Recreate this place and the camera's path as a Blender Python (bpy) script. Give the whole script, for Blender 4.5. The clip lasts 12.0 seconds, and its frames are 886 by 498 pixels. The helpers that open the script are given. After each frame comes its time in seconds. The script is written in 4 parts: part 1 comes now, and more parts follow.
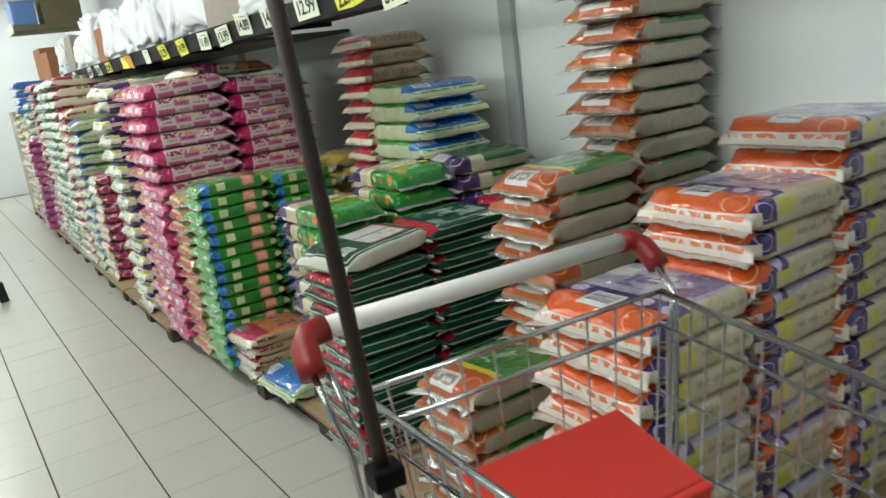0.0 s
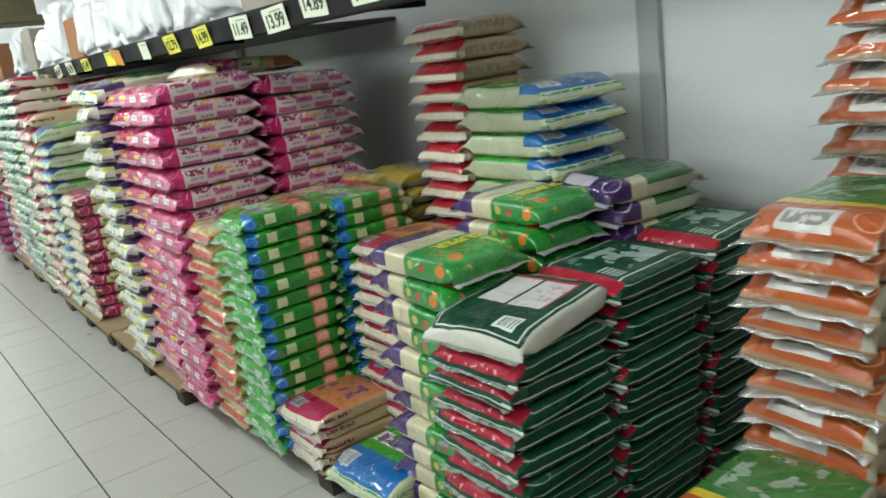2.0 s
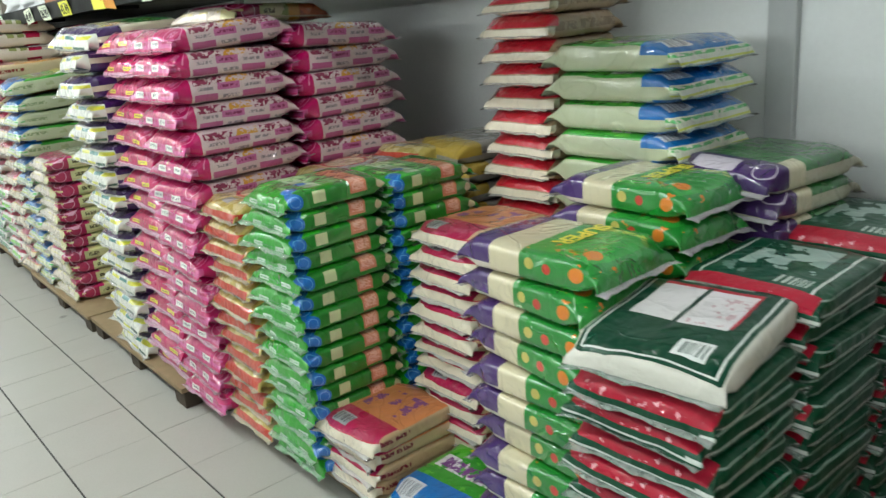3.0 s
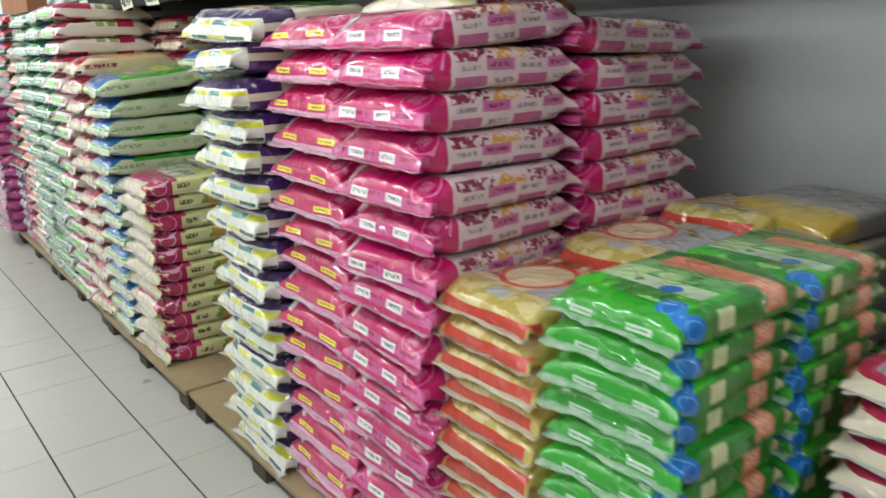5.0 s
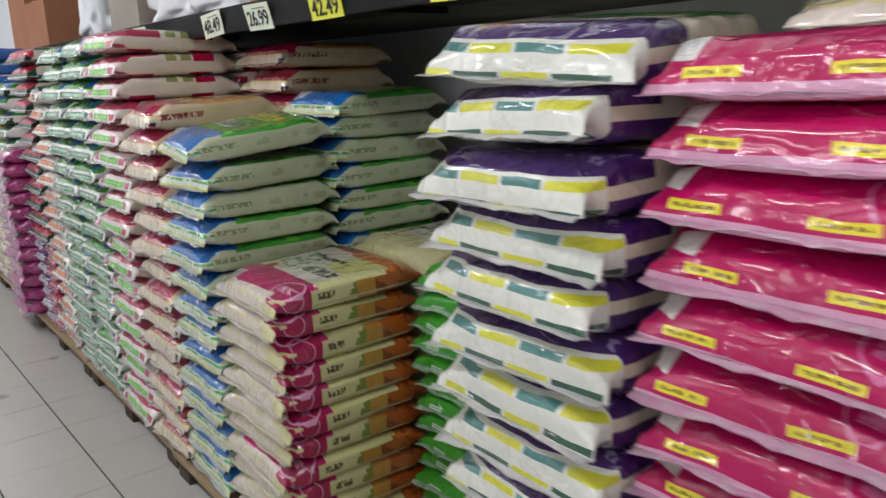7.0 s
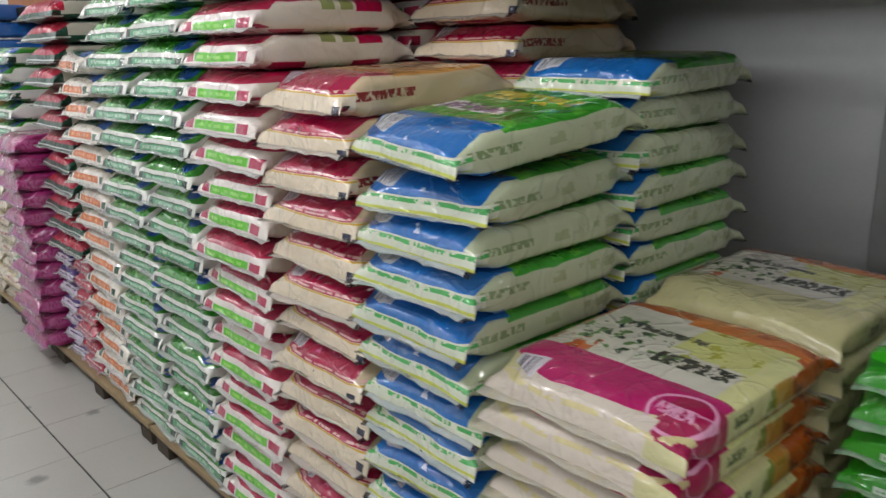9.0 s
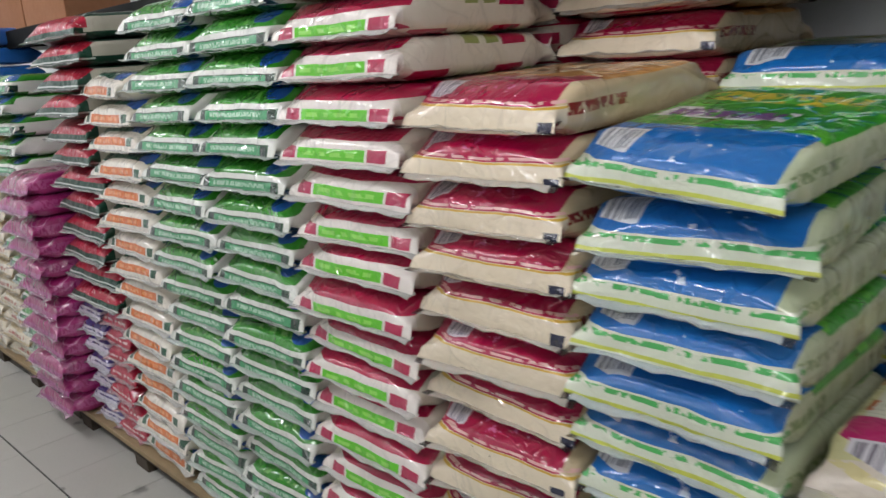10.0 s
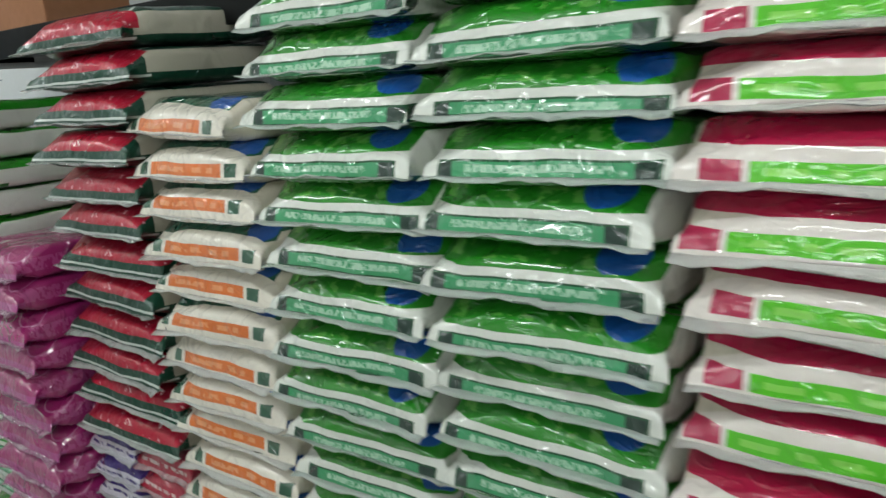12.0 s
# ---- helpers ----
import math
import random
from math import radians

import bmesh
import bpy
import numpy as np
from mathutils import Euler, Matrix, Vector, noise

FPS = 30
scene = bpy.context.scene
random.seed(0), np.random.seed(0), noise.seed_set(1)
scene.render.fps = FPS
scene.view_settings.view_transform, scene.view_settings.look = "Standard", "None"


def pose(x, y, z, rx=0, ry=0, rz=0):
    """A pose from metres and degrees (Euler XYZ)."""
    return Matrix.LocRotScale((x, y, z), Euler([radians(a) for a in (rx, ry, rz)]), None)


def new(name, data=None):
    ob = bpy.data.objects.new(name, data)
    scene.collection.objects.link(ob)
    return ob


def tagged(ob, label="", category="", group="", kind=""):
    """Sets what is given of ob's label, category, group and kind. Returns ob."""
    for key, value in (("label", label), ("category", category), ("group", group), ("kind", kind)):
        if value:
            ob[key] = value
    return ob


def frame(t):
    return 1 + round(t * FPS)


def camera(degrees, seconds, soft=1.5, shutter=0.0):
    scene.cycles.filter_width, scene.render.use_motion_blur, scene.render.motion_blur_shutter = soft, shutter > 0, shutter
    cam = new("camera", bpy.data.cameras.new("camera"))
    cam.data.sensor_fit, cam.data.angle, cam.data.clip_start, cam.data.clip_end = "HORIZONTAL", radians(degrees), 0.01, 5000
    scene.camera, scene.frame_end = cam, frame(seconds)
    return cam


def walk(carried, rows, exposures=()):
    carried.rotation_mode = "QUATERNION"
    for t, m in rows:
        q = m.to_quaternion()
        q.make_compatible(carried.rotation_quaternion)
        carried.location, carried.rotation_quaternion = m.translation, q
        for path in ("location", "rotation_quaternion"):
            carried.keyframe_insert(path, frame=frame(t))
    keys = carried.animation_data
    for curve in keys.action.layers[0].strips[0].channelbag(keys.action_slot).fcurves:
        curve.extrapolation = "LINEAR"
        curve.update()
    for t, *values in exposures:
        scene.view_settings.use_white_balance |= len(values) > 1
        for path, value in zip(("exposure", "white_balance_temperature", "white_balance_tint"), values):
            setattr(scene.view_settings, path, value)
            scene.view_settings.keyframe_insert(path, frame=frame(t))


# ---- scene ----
cam = camera(59.7, 12.0, soft=1.5, shutter=0.35)
METRES, EYE, TILT, LEAN, TURN = 7.5, 1.48, 0.0, 0.0, -31.7
ROWS = [
    (0.0, 0.0, 0.0, 0.0, -1.81, -14.37, 7.07),
    (0.5, -0.0175, 0.0239, -0.0015, -1.92, -12.79, 5.39),
    (1.0, -0.0448, 0.0474, 0.002, -11.4, -11.4, 5.74),
    (1.5, -0.0626, 0.0771, 0.0044, -9.42, -12.05, 6.18),
    (2.0, -0.0774, 0.1157, 0.0044, -5.66, -14.76, 7.07),
    (2.5, -0.1022, 0.1502, -0.0004, -7.8, -16.46, 5.52),
    (4.5, -0.1832, 0.2902, -0.0028, -6.93, -16.89, 2.48),
    (5.0, -0.2075, 0.3319, -0.0044, -5.73, -15.34, 1.64),
    (5.5, -0.2248, 0.3712, -0.0018, -3.69, -14.24, 2.57),
    (6.0, -0.2517, 0.4092, -0.0029, -7.94, -13.47, 1.84),
    (6.5, -0.275, 0.4452, -0.0045, -9.38, -14.32, 1.66),
    (7.0, -0.2983, 0.4909, -0.0004, -6.72, -12.98, 2.05),
    (9.0, -0.3971, 0.6363, -0.0029, -9.79, -14.8, 1.49),
    (9.5, -0.4276, 0.6633, -0.001, -13.77, -13.75, 1.05),
    (10.0, -0.4468, 0.6989, -0.0026, -13.08, -14.31, 4.2),
    (10.5, -0.4612, 0.7383, 0.0007, -14.89, -13.99, 6.28),
    (11.0, -0.4877, 0.7684, 0.0033, -18.18, -11.12, 4.68),
    (11.5, -0.5092, 0.7969, 0.0022, -22.44, -13.16, 3.58),
    (12.0, -0.5219, 0.8373, 0.0015, -21.08, -13.06, 4.22),
]
walk(cam, [(t, pose(0, 0, EYE, TILT, LEAN, TURN) @ pose(METRES * x, METRES * y, METRES * z, 90 + pitch, roll, yaw)) for t, x, y, z, yaw, pitch, roll in ROWS],
     exposures=[(0.0, -0.22, 6700, 10), (1.5, -0.28, 6550, 8), (2.5, -0.12, 6500, 10), (4.5, -0.1, 6550, 13), (5.5, -0.26, 6500, 18), (7.0, -0.76, 6500, 26), (9.0, -0.78, 6600, 24), (10.5, -0.9, 6550, 24), (12.0, -0.96, 6500, 12)])

# ---- light: rows of fluorescent battens on the shop ceiling, none in view ----
world = bpy.data.worlds.new("world")
world.use_nodes = True
world.node_tree.nodes["Background"].inputs[0].default_value = (0.8, 0.9, 1.0, 1)
world.node_tree.nodes["Background"].inputs[1].default_value = 0.05
scene.world = world
CEILING = 3.3
# x of the row, watts, and the tilt of its area light towards the stacks
# rows beyond the first are added, unseen, to brighten the wall under the shelf
LAMP_ROWS = ((-0.6, 240, 0), (-3.2, 70, 0), (-5.8, 60, -30), (-8.4, 140, -55), (-11.0, 215, -60), (-13.6, 300, -60))
for lx, watts, throw in LAMP_ROWS:
    data = bpy.data.lights.new("unseen_batten_light", "AREA")
    data.shape, data.size, data.size_y, data.energy, data.color = "RECTANGLE", 0.14, 15.0, watts, (0.92, 1.0, 0.98)
    new("unseen_batten_light", data).matrix_world = pose(lx, 6.4, CEILING - 0.13, 0, throw, 0)


# unseen lamp added to brighten the far end of the aisle
data = bpy.data.lights.new("unseen_batten_light", "AREA")
data.shape, data.size, data.size_y, data.energy, data.color = "RECTANGLE", 4.0, 0.14, 55, (0.92, 1.0, 0.98)
new("unseen_batten_light", data).matrix_world = pose(0.0, 13.9, CEILING - 0.13)


# ---- node helpers ----
def hexa(s):
    """A linear colour from sRGB hex digits."""
    def lin(c):
        return c / 12.92 if c <= 0.04045 else ((c + 0.055) / 1.055) ** 2.4
    return tuple(lin(int(s[i:i + 2], 16) / 255) for i in (0, 2, 4)) + (1.0,)


class Nodes:
    """A small wrapper for building a node material."""

    def __init__(self, name):
        self.mat = bpy.data.materials.new(name)
        self.mat.use_nodes = True
        self.tree = self.mat.node_tree
        self.bsdf = self.tree.nodes["Principled BSDF"]
        self.coord = self.add("ShaderNodeTexCoord")

    def add(self, kind, **settings):
        n = self.tree.nodes.new(kind)
        for key, value in settings.items():
            setattr(n, key, value)
        return n

    def plug(self, socket, value):
        if isinstance(value, bpy.types.NodeSocket):
            self.tree.links.new(value, socket)
        else:
            socket.default_value = value

    def math(self, op, a, b=0.0, c=0.0):
        n = self.add("ShaderNodeMath", operation=op)
        for i, v in enumerate((a, b, c)):
            self.plug(n.inputs[i], v)
        return n.outputs[0]

    def mix(self, fac, a, b):
        n = self.add("ShaderNodeMix", data_type="RGBA")
        self.plug(n.inputs[0], fac), self.plug(n.inputs[6], a), self.plug(n.inputs[7], b)
        return n.outputs[2]

    def noise(self, vector, scale, detail=3.0, rough=0.55, distort=0.0):
        n = self.add("ShaderNodeTexNoise")
        self.plug(n.inputs["Vector"], vector)
        n.inputs["Scale"].default_value, n.inputs["Detail"].default_value = scale, detail
        n.inputs["Roughness"].default_value, n.inputs["Distortion"].default_value = rough, distort
        return n.outputs["Fac"]

    def steps(self, value, *stops):
        n = self.add("ShaderNodeValToRGB")
        self.plug(n.inputs[0], value)
        ramp = n.color_ramp
        while len(ramp.elements) < len(stops):
            ramp.elements.new(0.5)
        for e, (p, c) in zip(ramp.elements, stops):
            e.position, e.color = p, c
        return n.outputs[0]

    def spread(self, value, lo, hi, a, b):
        n = self.add("ShaderNodeMapRange")
        self.plug(n.inputs[0], value)
        for i, v in enumerate((lo, hi, a, b)):
            n.inputs[1 + i].default_value = v
        return n.outputs[0]

    def bump(self, height, strength, distance, under=None):
        n = self.add("ShaderNodeBump")
        n.inputs["Strength"].default_value, n.inputs["Distance"].default_value = strength, distance
        self.plug(n.inputs["Height"], height)
        if under is not None:
            self.plug(n.inputs["Normal"], under)
        return n.outputs[0]

    def shifted(self, amount=17.0):
        """Object coordinates moved apart from object to object."""
        info = self.add("ShaderNodeObjectInfo")
        far = self.math("MULTIPLY", info.outputs["Random"], amount)
        n = self.add("ShaderNodeVectorMath", operation="ADD")
        self.plug(n.inputs[0], self.coord.outputs["Object"])
        self.plug(n.inputs[1], far)
        return n.outputs[0]


def simple(name, color, rough=0.5, metal=0.0, grain=0.12, scale=30.0, relief=0.15, stain=0.1, stain_scale=2.5, coat=0.0):
    """A surface of one colour with grain, stains and fine relief."""
    m = Nodes(name)
    v = m.shifted()
    fine, broad = m.noise(v, scale, 5), m.noise(v, stain_scale, 4, 0.6)
    dark = tuple(c * 0.55 for c in color[:3]) + (1,)
    col = m.mix(m.spread(fine, 0.3, 0.7, 0, grain), color, dark)
    col = m.mix(m.spread(broad, 0.45, 0.75, 0, stain), col, dark)
    m.plug(m.bsdf.inputs["Base Color"], col)
    m.plug(m.bsdf.inputs["Roughness"], m.spread(broad, 0.3, 0.7, rough * 0.8, min(1, rough * 1.25)))
    m.bsdf.inputs["Metallic"].default_value = metal
    m.bsdf.inputs["Coat Weight"].default_value = coat
    m.plug(m.bsdf.inputs["Normal"], m.bump(fine, relief, 0.002))
    return m.mat


# ---- printed plastic of the rice bags ----
def printed(name, base, layers, size, gloss=0.34, shine=1.0):
    """Printed film. layers: (colour, x range, y range, z range, pattern) in shares of the bag, from the end that faces the aisle."""
    m = Nodes(name)
    sep = m.add("ShaderNodeSeparateXYZ")
    wob = m.add("ShaderNodeTexNoise")
    v = m.shifted()
    m.plug(wob.inputs["Vector"], v)
    wob.inputs["Scale"].default_value, wob.inputs["Detail"].default_value = 9.0, 2.0
    off = m.add("ShaderNodeVectorMath", operation="MULTIPLY_ADD")
    m.plug(off.inputs[0], wob.outputs["Color"])
    off.inputs[1].default_value = (0.035, 0.03, 0.1)
    m.plug(off.inputs[2], m.coord.outputs["Generated"])
    back = m.add("ShaderNodeVectorMath", operation="SUBTRACT")
    m.plug(back.inputs[0], off.outputs[0])
    back.inputs[1].default_value = (0.0175, 0.015, 0.05)
    # no two bags are cut at the same place of the printed roll
    rnd = m.add("ShaderNodeObjectInfo").outputs["Random"]
    slip = m.add("ShaderNodeCombineXYZ")
    for i, (turns, reach) in enumerate(((11.0, 0.03), (7.0, 0.09), (23.0, 0.14))):
        m.plug(slip.inputs[i], m.math("MULTIPLY", m.math("SUBTRACT", m.math("FRACT", m.math("MULTIPLY", rnd, turns)), 0.5), reach))
    moved = m.add("ShaderNodeVectorMath", operation="ADD")
    m.plug(moved.inputs[0], back.outputs[0])
    m.plug(moved.inputs[1], slip.outputs[0])
    m.plug(sep.inputs[0], moved.outputs[0])
    ax = sep.outputs

    def band(i, lo, hi):
        return m.math("COMPARE", ax[i], (lo + hi) / 2, (hi - lo) / 2)

    col = base
    for color, xr, yr, zr, kind in layers:
        masks = [band(i, *r) for i, r in enumerate((xr, yr, zr)) if r]
        if kind and kind[0] == "text":
            # unreadable broken print; kind: text, axis along the line, marks a share
            cell = m.add("ShaderNodeCombineXYZ")
            for i in range(3):
                m.plug(cell.inputs[i], m.math("MULTIPLY", ax[i], kind[2] * (1.0 if i == kind[1] else 0.55) * size[i] / size[kind[1]]))
            masks.append(m.math("GREATER_THAN", m.noise(cell.outputs[0], 1.6, 2, 0.6), 0.46))
        elif kind and kind[0] == "bars":
            # plain bars across a label; kind: bars, axis along the row, bars a share
            n = m.add("ShaderNodeTexNoise", noise_dimensions="1D")
            m.plug(n.inputs["W"], m.math("MULTIPLY", ax[kind[1]], kind[2]))
            n.inputs["Scale"].default_value, n.inputs["Detail"].default_value = 1.0, 1.0
            masks.append(m.math("GREATER_THAN", n.outputs["Fac"], 0.5))
        elif kind and kind[0] == "checks":
            # squares; kind: checks, axes, cells a share
            a = m.math("FLOOR", m.math("MULTIPLY", ax[kind[1]], kind[3]))
            b = m.math("FLOOR", m.math("MULTIPLY", ax[kind[2]], kind[4]))
            masks.append(m.math("ABSOLUTE", m.math("MODULO", m.math("ADD", a, b), 2.0)))
        elif kind and kind[0] in ("disc", "ring"):
            # kind: disc, axes, centre, radius in metres
            i, j, ci, cj, r = kind[1:6]
            di = m.math("MULTIPLY", m.math("SUBTRACT", ax[i], ci), size[i])
            dj = m.math("MULTIPLY", m.math("SUBTRACT", ax[j], cj), size[j])
            d = m.math("SQRT", m.math("ADD", m.math("MULTIPLY", di, di), m.math("MULTIPLY", dj, dj)))
            masks.append(m.math("LESS_THAN", d, r) if kind[0] == "disc" else m.math("COMPARE", d, r, r * 0.06))
        elif kind and kind[0] == "blots":
            # picture-like blots; kind: blots, scale, threshold
            masks.append(m.math("GREATER_THAN", m.noise(m.coord.outputs["Object"], kind[1], 3, 0.6), kind[2]))
        fac = masks[0] if masks else 1.0
        for k in masks[1:]:
            fac = m.math("MULTIPLY", fac, k)
        col = m.mix(fac, col, color)
    broad = m.noise(v, 5, 3)
    col = m.mix(m.spread(broad, 0.35, 0.75, 0.0, 0.12), col, (0.05, 0.05, 0.045, 1))
    m.plug(m.bsdf.inputs["Base Color"], col)
    m.plug(m.bsdf.inputs["Roughness"], m.spread(broad, 0.3, 0.7, gloss * 0.65, gloss * 1.4))
    m.bsdf.inputs["Coat Weight"].default_value = shine
    m.bsdf.inputs["Coat Roughness"].default_value = 0.05
    rice = m.noise(v, 210, 2)
    n1 = m.bump(m.noise(v, 21, 2, 0.45, 0.8), 0.22, 0.012)
    # the film is crumpled where it is folded at the ends
    gx = m.add("ShaderNodeSeparateXYZ")
    m.plug(gx.inputs[0], m.coord.outputs["Generated"])
    fold = m.spread(m.math("ABSOLUTE", m.math("SUBTRACT", gx.outputs[0], 0.5)), 0.3, 0.46, 0.0, 1.0)
    n1 = m.bump(m.math("MULTIPLY", m.noise(v, 34, 2, 0.5, 0.9), fold), 0.35, 0.012, n1)
    n2 = m.bump(m.noise(v, 8, 2, 0.5, 0.8), 0.5, 0.025, n1)
    m.plug(m.bsdf.inputs["Normal"], m.bump(rice, 0.1, 0.002, n2))

    def ridges(scale, width, distort):
        """Thin raised lines, as folds in loose film make them."""
        away = m.math("ABSOLUTE", m.math("SUBTRACT", m.noise(v, scale, 1.5, 0.45, distort), 0.5))
        return m.spread(away, 0.0, width, 1.0, 0.0)

    slack = m.math("MULTIPLY", m.spread(m.noise(v, 6, 2), 0.45, 0.58, 0.0, 1.0), m.spread(fold, 0.0, 1.0, 0.35, 1.0))
    wavy = m.bump(m.noise(v, 6, 1, 0.4, 0.5), 0.6, 0.03)
    wavy = m.bump(m.noise(v, 17, 1, 0.4, 0.6), 0.45, 0.012, wavy)
    wavy = m.bump(ridges(4.5, 0.035, 1.6), 1.0, 0.005, wavy)
    m.plug(m.bsdf.inputs["Coat Normal"], m.bump(m.math("MULTIPLY", ridges(15, 0.06, 1.3), slack), 1.0, 0.005, wavy))
    m.bsdf.inputs["Coat IOR"].default_value = 1.75 if shine > 0.8 else 1.6
    m.bsdf.inputs["Specular IOR Level"].default_value = 0.2
    return m.mat


def film(name, color, tips=False, silver=False):
    """Clear crinkled film of the sealed edges."""
    m = Nodes(name)
    v = m.shifted()
    m.plug(m.bsdf.inputs["Base Color"], m.mix(m.spread(m.noise(v, 40, 3), 0.35, 0.65, 0.0, 0.6), color, (0.75, 0.77, 0.75, 1)))
    if tips:
        sep = m.add("ShaderNodeSeparateXYZ")
        m.plug(sep.inputs[0], m.coord.outputs["Generated"])
        at_tip = m.math("GREATER_THAN", m.math("ABSOLUTE", m.math("SUBTRACT", sep.outputs[1], 0.5)), 0.455)
        clear = m.bsdf.inputs["Base Color"].links[0].from_socket
        m.plug(m.bsdf.inputs["Base Color"], m.mix(at_tip, clear, hexa("14161c")))
    m.bsdf.inputs["Roughness"].default_value = 0.2
    m.bsdf.inputs["Alpha"].default_value = 0.95 if silver else 0.5
    m.bsdf.inputs["Metallic"].default_value = 0.85 if silver else 0.0
    m.bsdf.inputs["Coat Weight"].default_value = 0.6
    m.bsdf.inputs["Coat Roughness"].default_value = 0.08
    m.plug(m.bsdf.inputs["Normal"], m.bump(m.noise(v, 45, 4, 0.6, 1.5), 0.8, 0.01))
    return m.mat


A = None
MAGENTA, PALE, CREAM, WHITE = hexa("c00962"), hexa("f0a8cf"), hexa("e6dcc6"), hexa("eeeee8")
YELLOW, PURPLE, GREY, GOLD = hexa("efe23a"), hexa("3c1a5c"), hexa("a9adb2"), hexa("b8a552")
END = (-0.1, 0.115)
